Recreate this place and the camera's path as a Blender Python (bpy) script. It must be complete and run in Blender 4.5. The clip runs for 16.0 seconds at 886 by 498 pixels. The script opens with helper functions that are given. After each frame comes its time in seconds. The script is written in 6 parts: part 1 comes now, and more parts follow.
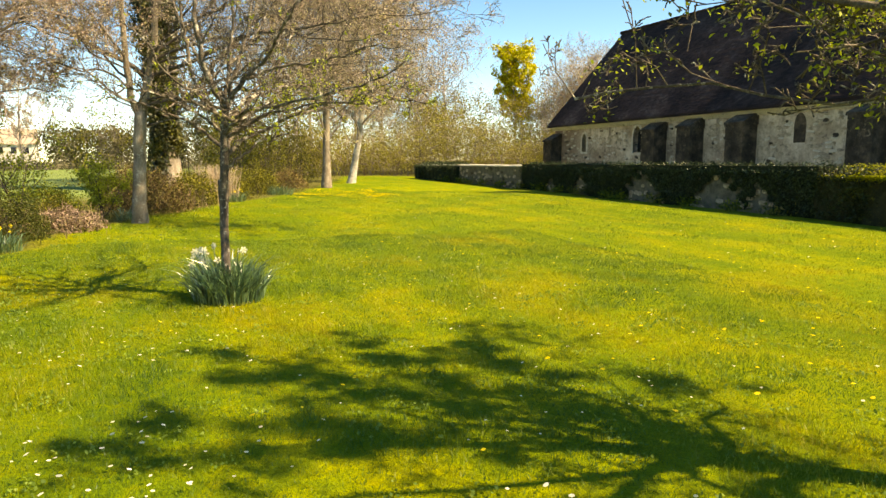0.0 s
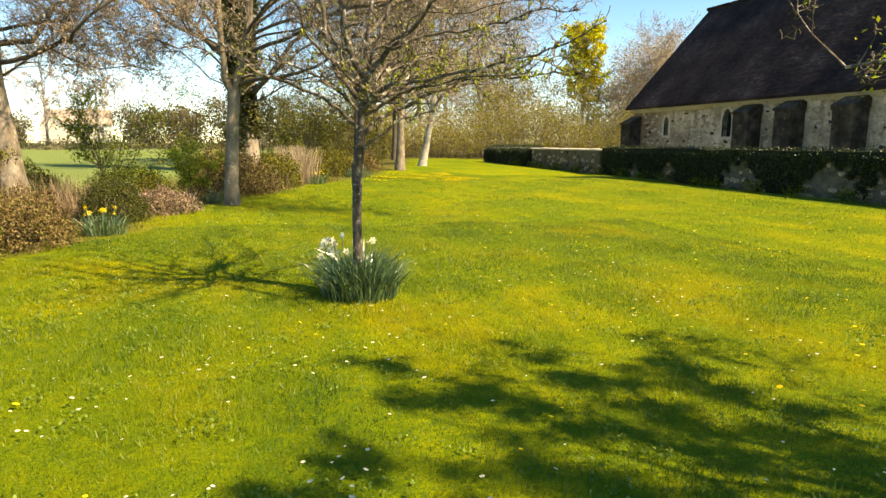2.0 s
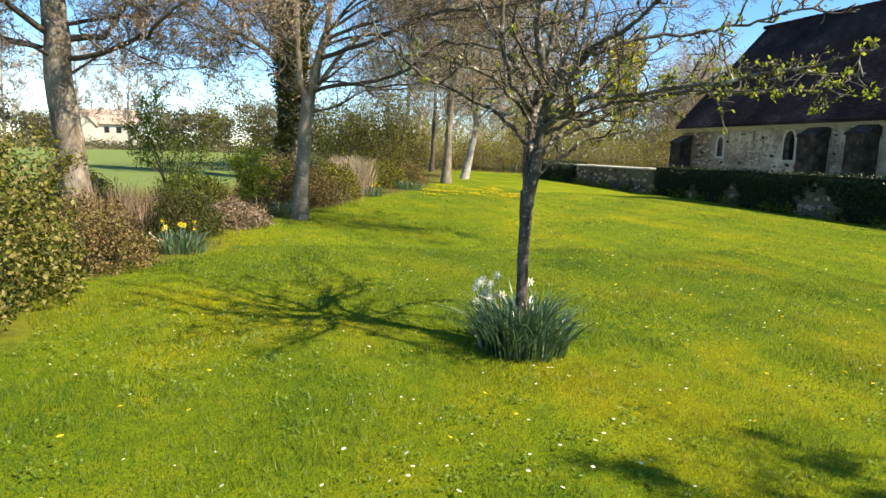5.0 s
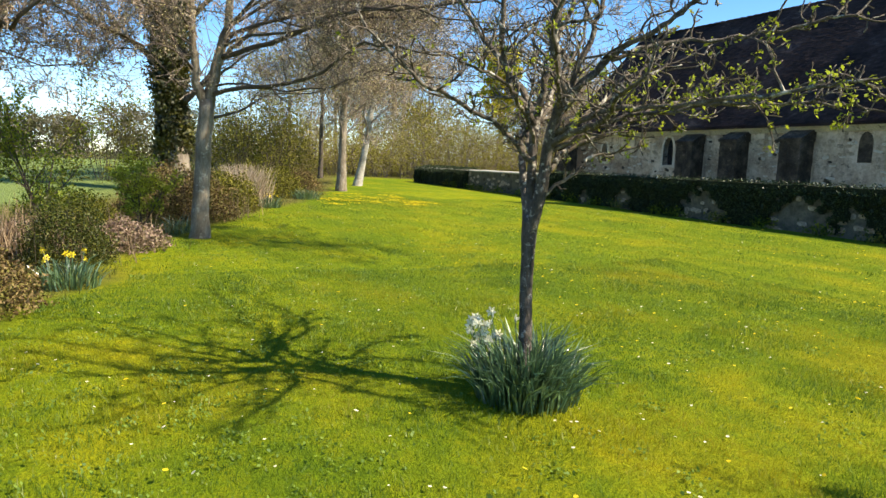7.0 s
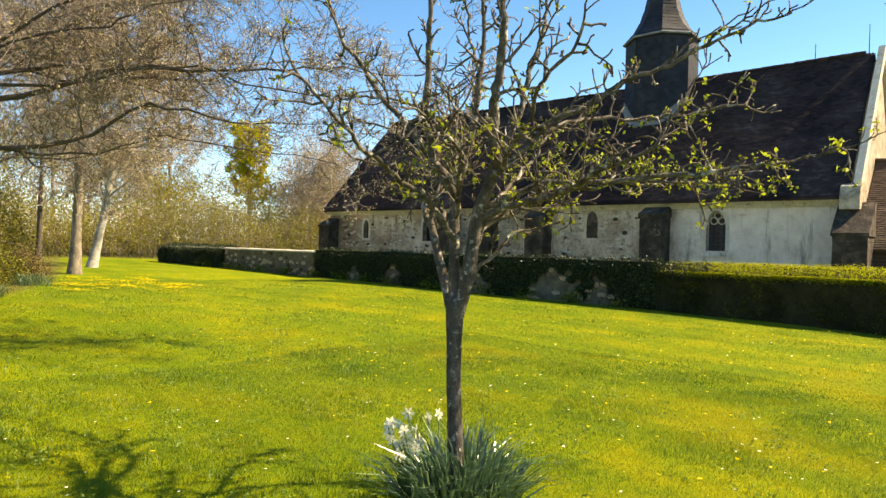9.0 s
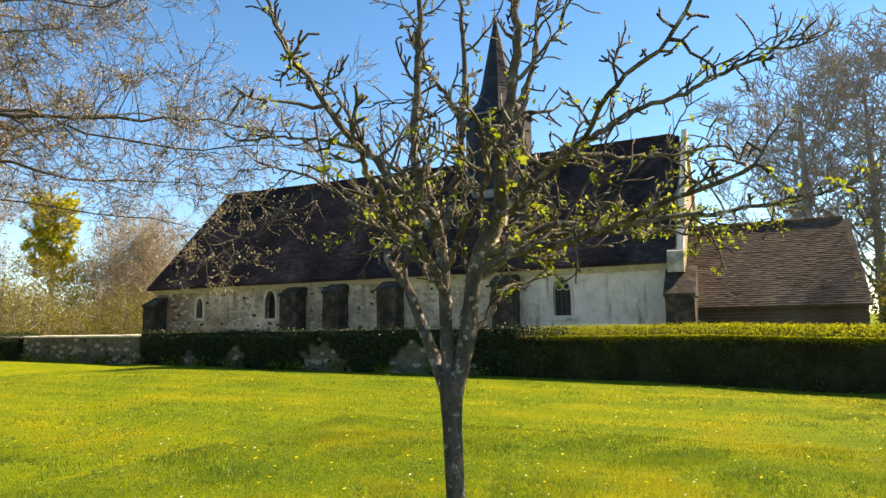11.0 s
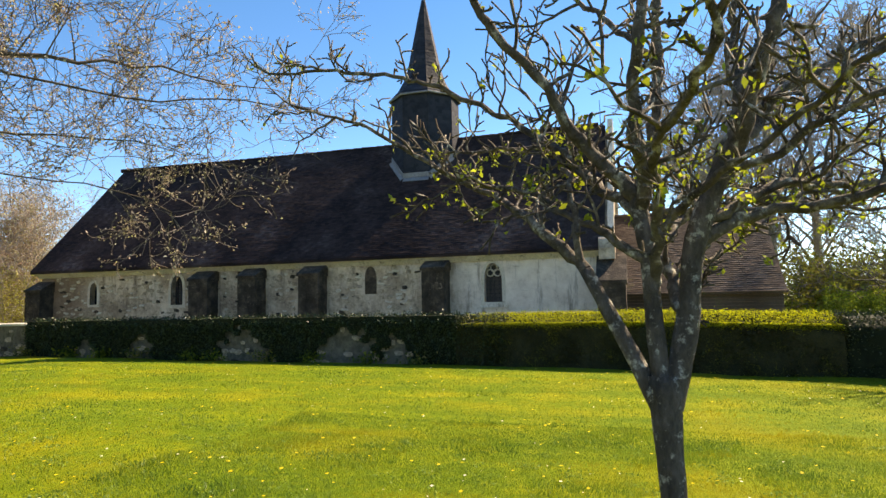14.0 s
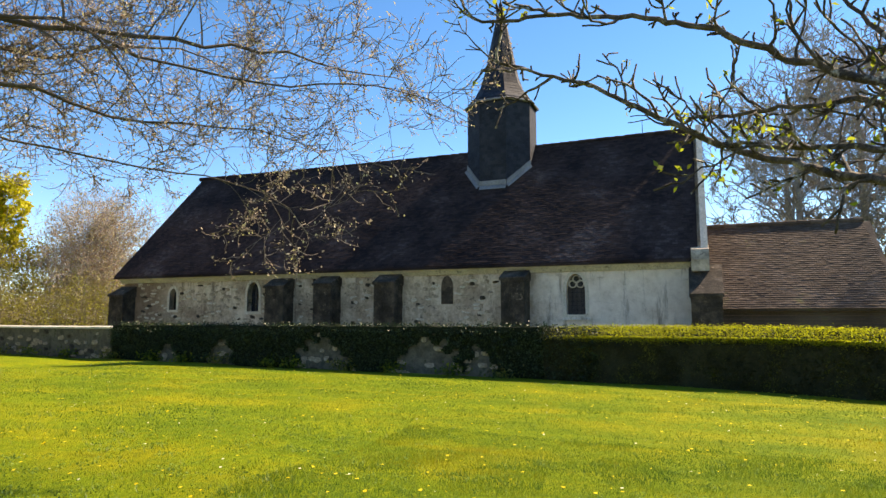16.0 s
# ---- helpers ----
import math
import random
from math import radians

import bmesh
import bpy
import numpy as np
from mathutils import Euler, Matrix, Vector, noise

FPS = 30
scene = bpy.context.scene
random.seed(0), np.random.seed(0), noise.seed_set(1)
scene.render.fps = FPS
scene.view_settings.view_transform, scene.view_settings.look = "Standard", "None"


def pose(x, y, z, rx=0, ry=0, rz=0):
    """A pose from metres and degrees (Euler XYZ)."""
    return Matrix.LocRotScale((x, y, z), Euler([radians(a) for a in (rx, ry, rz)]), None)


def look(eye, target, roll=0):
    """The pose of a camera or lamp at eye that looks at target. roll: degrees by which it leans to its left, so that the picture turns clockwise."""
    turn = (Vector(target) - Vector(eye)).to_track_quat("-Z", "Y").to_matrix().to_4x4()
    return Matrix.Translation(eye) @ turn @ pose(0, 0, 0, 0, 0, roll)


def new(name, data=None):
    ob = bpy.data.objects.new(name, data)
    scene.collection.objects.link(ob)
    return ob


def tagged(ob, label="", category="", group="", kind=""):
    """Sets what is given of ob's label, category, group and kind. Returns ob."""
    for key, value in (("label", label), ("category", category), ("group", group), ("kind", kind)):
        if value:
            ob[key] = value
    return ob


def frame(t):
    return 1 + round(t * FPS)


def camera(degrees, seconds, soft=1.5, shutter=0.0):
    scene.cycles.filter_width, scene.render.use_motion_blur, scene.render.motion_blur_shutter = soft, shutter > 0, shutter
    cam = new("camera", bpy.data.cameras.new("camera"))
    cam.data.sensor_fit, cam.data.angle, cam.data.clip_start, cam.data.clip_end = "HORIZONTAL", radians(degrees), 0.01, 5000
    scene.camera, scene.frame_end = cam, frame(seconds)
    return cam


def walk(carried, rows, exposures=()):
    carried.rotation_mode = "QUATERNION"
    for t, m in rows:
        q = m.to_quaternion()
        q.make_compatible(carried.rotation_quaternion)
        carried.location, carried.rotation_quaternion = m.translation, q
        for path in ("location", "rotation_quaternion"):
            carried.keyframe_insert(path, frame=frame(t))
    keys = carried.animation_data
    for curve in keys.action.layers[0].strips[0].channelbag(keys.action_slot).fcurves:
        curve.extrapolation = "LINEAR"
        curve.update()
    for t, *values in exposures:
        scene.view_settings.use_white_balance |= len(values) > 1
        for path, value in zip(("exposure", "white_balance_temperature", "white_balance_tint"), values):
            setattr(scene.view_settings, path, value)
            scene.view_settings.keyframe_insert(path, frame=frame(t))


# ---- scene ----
cam = camera(69.23, 16.0, soft=1.5)
PATH = [
    (0, (-0.434, -7.127, 1.467), (1.077, -3.465, 0.915), -0.44),
    (0.5, (-0.619, -6.852, 1.465), (0.753, -3.146, 0.843), -0.35),
    (1, (-0.685, -6.542, 1.462), (0.581, -2.789, 0.905), 1.14),
    (1.5, (-0.834, -6.293, 1.459), (0.482, -2.560, 0.884), 1.64),
    (2, (-1.054, -6.061, 1.467), (0.138, -2.299, 0.812), 0.03),
    (2.5, (-1.183, -5.843, 1.447), (-0.210, -2.018, 0.795), -1.06),
    (3, (-1.297, -5.544, 1.470), (-0.433, -1.701, 0.778), 1.28),
    (3.5, (-1.517, -5.318, 1.478), (-0.702, -1.449, 0.873), 1.26),
    (6, (-2.228, -4.092, 1.587), (-0.748, -0.429, 0.958), 0.98),
    (6.5, (-2.344, -3.814, 1.596), (-0.689, -0.228, 0.959), 0.26),
    (7, (-2.472, -3.590, 1.619), (-0.684, -0.054, 1.075), 1.73),
    (7.5, (-2.661, -3.300, 1.632), (-0.429, -0.026, 1.085), 0.28),
    (8, (-2.789, -3.045, 1.630), (-0.411, 0.135, 1.149), 2.05),
    (8.5, (-2.864, -2.724, 1.634), (-0.233, 0.278, 1.381), -1.34),
    (9, (-2.967, -2.430, 1.597), (0.061, 0.184, 1.568), 1.30),
    (9.5, (-3.033, -2.100, 1.566), (0.184, 0.277, 1.531), -0.17),
    (10, (-2.952, -1.843, 1.521), (0.441, 0.265, 1.724), -2.13),
    (10.2, (-2.922, -1.730, 1.510), (0.524, 0.274, 1.841), -2.75),
    (12.5, (-2.600, -0.561, 1.545), (1.121, 0.855, 1.931), 0.94),
    (13, (-2.565, -0.324, 1.547), (1.188, 1.025, 1.863), -0.30),
    (13.5, (-2.521, -0.084, 1.544), (1.257, 1.192, 1.849), -0.55),
    (14, (-2.408, 0.119, 1.542), (1.406, 1.275, 1.884), -1.21),
    (14.5, (-2.287, 0.299, 1.536), (1.554, 1.366, 1.872), 0.15),
    (15, (-2.187, 0.531, 1.528), (1.651, 1.603, 1.878), 0.75),
    (15.5, (-2.110, 0.822, 1.507), (1.682, 2.044, 1.866), 1.03),
    (16, (-2.051, 1.158, 1.481), (1.640, 2.639, 1.905), -0.06),
]
walk(cam, [(t, look(e, g, r)) for t, e, g, r in PATH],
     exposures=[(0, 1.64, 11600, 10), (1.5, 1.60, 10800, 11), (2.5, 1.52, 10000, 11), (3.5, 1.42, 8500, 10), (6, 1.36, 7400, 10), (7, 1.36, 7400, 10), (9, 1.64, 9800, 11), (10, 1.51, 9600, 12), (12.5, 1.51, 9000, 15), (16, 1.47, 8400, 16)])

# ---- light ----
SUN_EL, SUN_AZ = 43.0, 129.5      # degrees above the horizon, clockwise from +y
SUN_DIR = Vector((math.sin(radians(SUN_AZ)) * math.cos(radians(SUN_EL)), math.cos(radians(SUN_AZ)) * math.cos(radians(SUN_EL)), math.sin(radians(SUN_EL))))
world = bpy.data.worlds.new("world")
scene.world = world
world.use_nodes = True
wt = world.node_tree
sky = wt.nodes.new("ShaderNodeTexSky")
sky.sky_type, sky.sun_disc = "NISHITA", False
sky.sun_elevation, sky.sun_rotation = radians(SUN_EL), radians(SUN_AZ)
sky.air_density, sky.dust_density, sky.ozone_density = 1.0, 0.05, 1.2
sky.altitude = 3500
tone = wt.nodes.new("ShaderNodeHueSaturation")
tone.inputs["Saturation"].default_value = 1.3
wt.links.new(sky.outputs[0], tone.inputs["Color"])
wt.links.new(tone.outputs[0], wt.nodes["Background"].inputs[0])
wt.nodes["Background"].inputs[1].default_value = 0.125
sun = new("sun", bpy.data.lights.new("sun", "SUN"))
sun.data.energy, sun.data.angle, sun.data.color = 4.4, radians(0.8), (1.0, 0.93, 0.80)
sun.matrix_world = look(SUN_DIR * 60, (0, 0, 0))

# ---- material helpers ----
def ramp_node(nt, cols):
    r = nt.nodes.new("ShaderNodeValToRGB")
    el = r.color_ramp.elements
    while len(el) < len(cols):
        el.new(0.5)
    for i, c in enumerate(cols):
        el[i].position = i / max(1, len(cols) - 1)
        el[i].color = (*c, 1)
    return r


def noise_node(nt, scale, detail=4, rough=0.6, stretch=(1, 1, 1)):
    tc = nt.nodes.new("ShaderNodeTexCoord")
    mp = nt.nodes.new("ShaderNodeMapping")
    mp.inputs["Scale"].default_value = stretch
    n = nt.nodes.new("ShaderNodeTexNoise")
    n.inputs["Scale"].default_value, n.inputs["Detail"].default_value, n.inputs["Roughness"].default_value = scale, detail, rough
    nt.links.new(tc.outputs["Object"], mp.inputs[0])
    nt.links.new(mp.outputs[0], n.inputs["Vector"])
    return n


def contrast(nt, sock, lo, hi):
    m = nt.nodes.new("ShaderNodeMapRange")
    m.inputs["From Min"].default_value, m.inputs["From Max"].default_value = lo, hi
    nt.links.new(sock, m.inputs["Value"])
    return m.outputs["Result"]


def mix_col(nt, fac, a, b, mode="MIX"):
    m = nt.nodes.new("ShaderNodeMix")
    m.data_type, m.blend_type = "RGBA", mode
    ins = [i for i in m.inputs if i.enabled]
    for s, v in zip((ins[0], ins[1], ins[2]), (fac, a, b)):
        if hasattr(v, "is_output"):
            nt.links.new(v, s)
        elif isinstance(v, tuple):
            s.default_value = (*v, 1)
        else:
            s.default_value = v
    return [o for o in m.outputs if o.enabled][0]


def surface(name, cols, scale=3.0, fine=40.0, rough=0.85, bump=0.4, metal=0.0, stretch=(1, 1, 1), island=0.0, spec=0.25, stain=None, dist=0.02, contrast_in=(0.3, 0.7)):
    """A rough opaque surface: broad colour patches, fine grain in tone and relief, and, where given, stains of another colour."""
    m = bpy.data.materials.new(name)
    m.use_nodes = True
    nt = m.node_tree
    bs = nt.nodes["Principled BSDF"]
    n1 = noise_node(nt, scale, 5, 0.6, stretch)
    r1 = ramp_node(nt, cols)
    fac = contrast(nt, n1.outputs["Fac"], *contrast_in)
    if island:
        g = nt.nodes.new("ShaderNodeNewGeometry")
        mx = nt.nodes.new("ShaderNodeMix")
        mx.inputs[0].default_value = island
        nt.links.new(fac, mx.inputs[2])
        nt.links.new(g.outputs["Random Per Island"], mx.inputs[3])
        fac = mx.outputs[0]
    nt.links.new(fac, r1.inputs[0])
    n2 = noise_node(nt, fine, 4, 0.65, stretch)
    r2 = ramp_node(nt, [(0.62, 0.62, 0.62), (1.25, 1.25, 1.25)])
    nt.links.new(contrast(nt, n2.outputs["Fac"], 0.25, 0.75), r2.inputs[0])
    col = mix_col(nt, 1.0, r1.outputs[0], r2.outputs[0], "MULTIPLY")
    if stain:
        n3 = noise_node(nt, stain[1], 5, 0.7, stain[3] if len(stain) > 3 else (1, 1, 1))
        col = mix_col(nt, contrast(nt, n3.outputs["Fac"], stain[2], stain[2] + 0.12), col, stain[0])
    nt.links.new(col, bs.inputs["Base Color"])
    bs.inputs["Roughness"].default_value, bs.inputs["Metallic"].default_value = rough, metal
    bs.inputs["Specular IOR Level"].default_value = spec
    b = nt.nodes.new("ShaderNodeBump")
    b.inputs["Strength"].default_value, b.inputs["Distance"].default_value = bump, dist
    nt.links.new(n2.outputs["Fac"], b.inputs["Height"])
    nt.links.new(b.outputs[0], bs.inputs["Normal"])
    return m


def leafy(name, cols, through_light=0.35, rough=0.6, gloss=0.02, patch=None):
    """Leaves: each one its own tone, light showing through them."""
    m = bpy.data.materials.new(name)
    m.use_nodes = True
    nt = m.node_tree
    nt.nodes.remove(nt.nodes["Principled BSDF"])
    g = nt.nodes.new("ShaderNodeNewGeometry")
    r = ramp_node(nt, cols)
    if patch:
        a, b = noise_node(nt, patch[0], 3, 0.6), noise_node(nt, patch[1], 3, 0.6, patch[2] if len(patch) > 2 else (1, 1, 1))
        mx = nt.nodes.new("ShaderNodeMath")
        mx.operation = "MULTIPLY_ADD"
        mx.inputs[1].default_value = 0.34
        nt.links.new(g.outputs["Random Per Island"], mx.inputs[0])
        ad = nt.nodes.new("ShaderNodeMath")
        nt.links.new(contrast(nt, a.outputs["Fac"], 0.22, 0.78), ad.inputs[0])
        nt.links.new(contrast(nt, b.outputs["Fac"], 0.1, 0.9), ad.inputs[1])
        sc = nt.nodes.new("ShaderNodeMath")
        sc.operation = "MULTIPLY_ADD"
        sc.inputs[1].default_value, sc.inputs[2].default_value = 1.15, -0.87
        nt.links.new(ad.outputs[0], sc.inputs[0])
        nt.links.new(sc.outputs[0], mx.inputs[2])
        nt.links.new(mx.outputs[0], r.inputs[0])
    else:
        nt.links.new(g.outputs["Random Per Island"], r.inputs[0])
    df, tr, gl = (nt.nodes.new("ShaderNodeBsdf" + k) for k in ("Diffuse", "Translucent", "Glossy"))
    gl.inputs["Roughness"].default_value = rough
    m1, m2 = nt.nodes.new("ShaderNodeMixShader"), nt.nodes.new("ShaderNodeMixShader")
    m1.inputs[0].default_value, m2.inputs[0].default_value = through_light, gloss
    nt.links.new(r.outputs[0], df.inputs[0])
    nt.links.new(r.outputs[0], tr.inputs[0])
    nt.links.new(df.outputs[0], m1.inputs[1])
    nt.links.new(tr.outputs[0], m1.inputs[2])
    nt.links.new(m1.outputs[0], m2.inputs[1])
    nt.links.new(gl.outputs[0], m2.inputs[2])
    nt.links.new(m2.outputs[0], nt.nodes["Material Output"].inputs[0])
    return m


# ---- mesh helpers ----
class Acc:
    """Gathers vertices and faces of one mesh."""

    def __init__(self):
        self.v, self.f = [], []

    def tube(self, pts, rads, n=6, cap=True):
        base = len(self.v)
        prev = None
        for i, p in enumerate(pts):
            d = (pts[min(i + 1, len(pts) - 1)] - pts[max(i - 1, 0)]).normalized()
            a = d.orthogonal() if prev is None else (prev - d * prev.dot(d))
            a = a.normalized() if a.length > 1e-6 else d.orthogonal().normalized()
            prev = a
            b = d.cross(a)
            for k in range(n):
                w = 2 * math.pi * k / n
                self.v.append(tuple(p + (a * math.cos(w) + b * math.sin(w)) * rads[i]))
        for i in range(len(pts) - 1):
            for k in range(n):
                o = base + i * n
                self.f.append((o + k, o + (k + 1) % n, o + n + (k + 1) % n, o + n + k))
        if cap:
            self.f.append(tuple(base + (len(pts) - 1) * n + k for k in range(n)))

    def box(self, lo, hi):
        b = len(self.v)
        for z in (lo[2], hi[2]):
            self.v += [(lo[0], lo[1], z), (hi[0], lo[1], z), (hi[0], hi[1], z), (lo[0], hi[1], z)]
        self.f += [tuple(b + i for i in q) for q in ((3, 2, 1, 0), (4, 5, 6, 7), (0, 1, 5, 4), (1, 2, 6, 5), (2, 3, 7, 6), (3, 0, 4, 7))]

    def poly(self, pts):
        b = len(self.v)
        self.v += [tuple(p) for p in pts]
        self.f.append(tuple(range(b, b + len(pts))))

    def prism(self, loop, shift):
        """A closed solid from a flat loop of points pushed along shift."""
        n, b = len(loop), len(self.v)
        self.v += [tuple(p) for p in loop] + [tuple(Vector(p) + Vector(shift)) for p in loop]
        self.f += [tuple(range(b + n - 1, b - 1, -1)), tuple(range(b + n, b + 2 * n))]
        self.f += [(b + i, b + (i + 1) % n, b + n + (i + 1) % n, b + n + i) for i in range(n)]

    def mesh(self, name, smooth=False):
        me = bpy.data.meshes.new(name)
        me.from_pydata(self.v, [], self.f)
        me.update()
        if smooth:
            me.polygons.foreach_set("use_smooth", [True] * len(me.polygons))
        return me


def fast_mesh(name, verts, k, smooth=False):
    """A mesh of separate faces of k corners each, from an array of corners."""
    verts = np.asarray(verts, dtype=np.float32).reshape(-1, 3)
    n = len(verts)
    me = bpy.data.meshes.new(name)
    me.vertices.add(n)
    me.vertices.foreach_set("co", verts.ravel())
    me.loops.add(n)
    me.loops.foreach_set("vertex_index", np.arange(n, dtype=np.int32))
    me.polygons.add(n // k)
    me.polygons.foreach_set("loop_start", np.arange(0, n, k, dtype=np.int32))
    me.update(calc_edges=True)
    return me


def leaf_mesh(name, centres, size, seed, up=0.3, narrow=0.55, droop=0.0):
    """Separate small leaves, each a bent four-cornered blade, round the given centres."""
    rng = np.random.RandomState(seed)
    c = np.asarray(centres, dtype=np.float64)
    n = len(c)
    a = rng.normal(size=(n, 3))
    a[:, 2] -= droop
    a /= np.linalg.norm(a, axis=1)[:, None]
    b = rng.normal(size=(n, 3))
    b[:, 2] += up * 3
    b -= a * (a * b).sum(1)[:, None]
    b /= np.linalg.norm(b, axis=1)[:, None] + 1e-9
    w = np.cross(a, b)
    s = (size * rng.uniform(0.55, 1.3, n))[:, None]
    v = np.stack([c - a * s * 0.5, c + w * s * 0.5 * narrow + b * s * 0.12, c + a * s * 0.5, c - w * s * 0.5 * narrow + b * s * 0.12], 1)
    return fast_mesh(name, v, 4)


def empty(name, loc, label, category, group="", kind=""):
    e = new(name)
    e.location = loc
    e.empty_display_size = 0.2
    return tagged(e, label, category, group, kind)


def part(name, me, material, parent=None, label="", kind=""):
    """One mesh object under a thing or part; its mesh is in world coordinates."""
    if isinstance(me, Acc):
        me = me.mesh(name)
    if material:
        me.materials.append(material)
    ob = new(name, me)
    if parent is not None:
        ob.parent = parent
        ob.matrix_parent_inverse = Matrix.Translation(-parent.location) if parent.parent is None else Matrix()
    return tagged(ob, label, "", "", kind)


def ground_z(x, y):
    """The lawn falls gently towards the garden wall and rises away from the start."""
    return -0.02 * min(max(x, -4.0), 18.0) + 0.012 * min(max(y, -12.0), 40.0)


def ground_np(x, y):
    return -0.02 * np.clip(x, -4.0, 18.0) + 0.012 * np.clip(y, -12.0, 40.0)


# edge of the lawn against the shrub bed, from near to far
BED = [(-3.9, -14), (-3.9, -4), (-3.8, 0.6), (-3.75, 2.2), (-3.2, 3.2), (-2.6, 4.6), (-2.2, 6.4), (-1.9, 7.9), (-0.6, 10.6), (0.95, 13.7), (2.4, 16.3), (4.0, 19.0), (6.2, 24.5), (8.2, 30), (10, 36), (12, 42), (12.5, 44)]


def bed_x(y):
    return np.interp(y, [p[1] for p in BED], [p[0] for p in BED])


# ---- materials ----
M = {}
M["bark_grey"] = surface("bark_grey", [(0.10, 0.078, 0.055), (0.22, 0.18, 0.135), (0.33, 0.285, 0.225)], 5, 38, 0.9, 0.8, stretch=(1, 1, 0.35), stain=((0.44, 0.42, 0.34), 7, 0.57))
M["bark_apple"] = surface("bark_apple", [(0.04, 0.032, 0.026), (0.085, 0.07, 0.057), (0.16, 0.135, 0.115)], 14, 60, 0.92, 0.9, stretch=(1, 1, 0.5), stain=((0.50, 0.47, 0.40), 17, 0.55))
M["bark_limb"] = surface("bark_limb", [(0.045, 0.036, 0.028), (0.105, 0.086, 0.067), (0.22, 0.185, 0.145)], 12, 60, 0.92, 0.8, stain=((0.50, 0.47, 0.39), 13, 0.555))
M["bark_twig"] = surface("bark_twig", [(0.06, 0.047, 0.037), (0.12, 0.098, 0.078)], 6, 50, 0.9, 0.4, stain=((0.22, 0.20, 0.15), 7, 0.60))
M["bark_beech"] = surface("bark_beech", [(0.17, 0.135, 0.115), (0.30, 0.24, 0.20)], 4, 30, 0.9, 0.4)
M["bark_bough"] = surface("bark_bough", [(0.09, 0.07, 0.058), (0.20, 0.165, 0.14)], 4, 30, 0.9, 0.4)
# paled beyond plain bark: the haze over distant trees is put into the colour
M["bark_far"] = surface("bark_far", [(0.24, 0.205, 0.18), (0.38, 0.33, 0.29)], 2, 14, 0.95, 0.2)
M["bark_white"] = surface("bark_white", [(0.22, 0.20, 0.175), (0.48, 0.46, 0.41)], 3, 22, 0.85, 0.5, stain=((0.13, 0.11, 0.09), 5, 0.62))
M["leaf_bud"] = leafy("leaf_bud", [(0.17, 0.20, 0.018), (0.30, 0.35, 0.03), (0.44, 0.50, 0.05)], 0.5)
M["leaf_bud_brown"] = leafy("leaf_bud_brown", [(0.20, 0.12, 0.08), (0.32, 0.22, 0.15), (0.42, 0.33, 0.23), (0.36, 0.34, 0.13)], 0.35)
M["leaf_ivy"] = leafy("leaf_ivy", [(0.010, 0.020, 0.007), (0.022, 0.040, 0.011), (0.045, 0.07, 0.017)], 0.12, 0.5, 0.04)
M["leaf_ivy_tree"] = leafy("leaf_ivy_tree", [(0.016, 0.020, 0.005), (0.055, 0.058, 0.010), (0.19, 0.17, 0.02)], 0.15, 0.45, 0.06, (0.8, 2.6))
# hedge leaves darkened in colour for the shaded face
M["leaf_hedge_shaded"] = leafy("leaf_hedge_shaded", [(0.010, 0.012, 0.003), (0.035, 0.038, 0.005), (0.15, 0.14, 0.014)], 0.15, 0.5, 0.03, (1.3, 4.5))
M["leaf_shrub"] = leafy("leaf_shrub", [(0.02, 0.032, 0.004), (0.075, 0.09, 0.010), (0.20, 0.19, 0.03), (0.24, 0.19, 0.08)], 0.2)
M["leaf_brown"] = leafy("leaf_brown", [(0.05, 0.034, 0.015), (0.13, 0.085, 0.035), (0.26, 0.185, 0.075), (0.12, 0.125, 0.018)], 0.2)
M["leaf_box"] = leafy("leaf_box", [(0.012, 0.020, 0.004), (0.045, 0.06, 0.009), (0.13, 0.135, 0.018)], 0.2, 0.5, 0.03)
M["leaf_bracken"] = leafy("leaf_bracken", [(0.08, 0.05, 0.035), (0.20, 0.135, 0.10), (0.36, 0.26, 0.20), (0.13, 0.12, 0.03)], 0.2)
M["leaf_olive"] = leafy("leaf_olive", [(0.04, 0.042, 0.007), (0.12, 0.115, 0.015), (0.26, 0.24, 0.026)], 0.3)
M["leaf_green"] = leafy("leaf_green", [(0.025, 0.045, 0.005), (0.085, 0.12, 0.009), (0.21, 0.235, 0.014)], 0.3)
M["leaf_fresh"] = leafy("leaf_fresh", [(0.07, 0.11, 0.010), (0.17, 0.23, 0.018), (0.33, 0.37, 0.03)], 0.4)
M["leaf_weed"] = leafy("leaf_weed", [(0.08, 0.15, 0.022), (0.15, 0.235, 0.035), (0.23, 0.32, 0.05)], 0.4)
# greyed foliage for the meadow's far side, distance haze mixed into its colour
M["leaf_far"] = leafy("leaf_far", [(0.07, 0.07, 0.035), (0.15, 0.135, 0.075), (0.24, 0.205, 0.13), (0.30, 0.25, 0.18)], 0.35, 0.6, 0.02, (0.05, 0.25))
M["leaf_dark"] = leafy("leaf_dark", [(0.05, 0.055, 0.022), (0.11, 0.11, 0.04), (0.21, 0.185, 0.075)], 0.35, 0.6, 0.02, (0.08, 0.4))
M["bud_pale"] = leafy("bud_pale", [(0.28, 0.19, 0.14), (0.42, 0.32, 0.24), (0.52, 0.43, 0.32), (0.50, 0.46, 0.17)], 0.35)
# the same hedge's leaves, coloured brighter where sun catches the top
M["leaf_hedge_lit"] = leafy("leaf_hedge_lit", [(0.22, 0.25, 0.014), (0.37, 0.40, 0.02), (0.50, 0.50, 0.025)], 0.6)
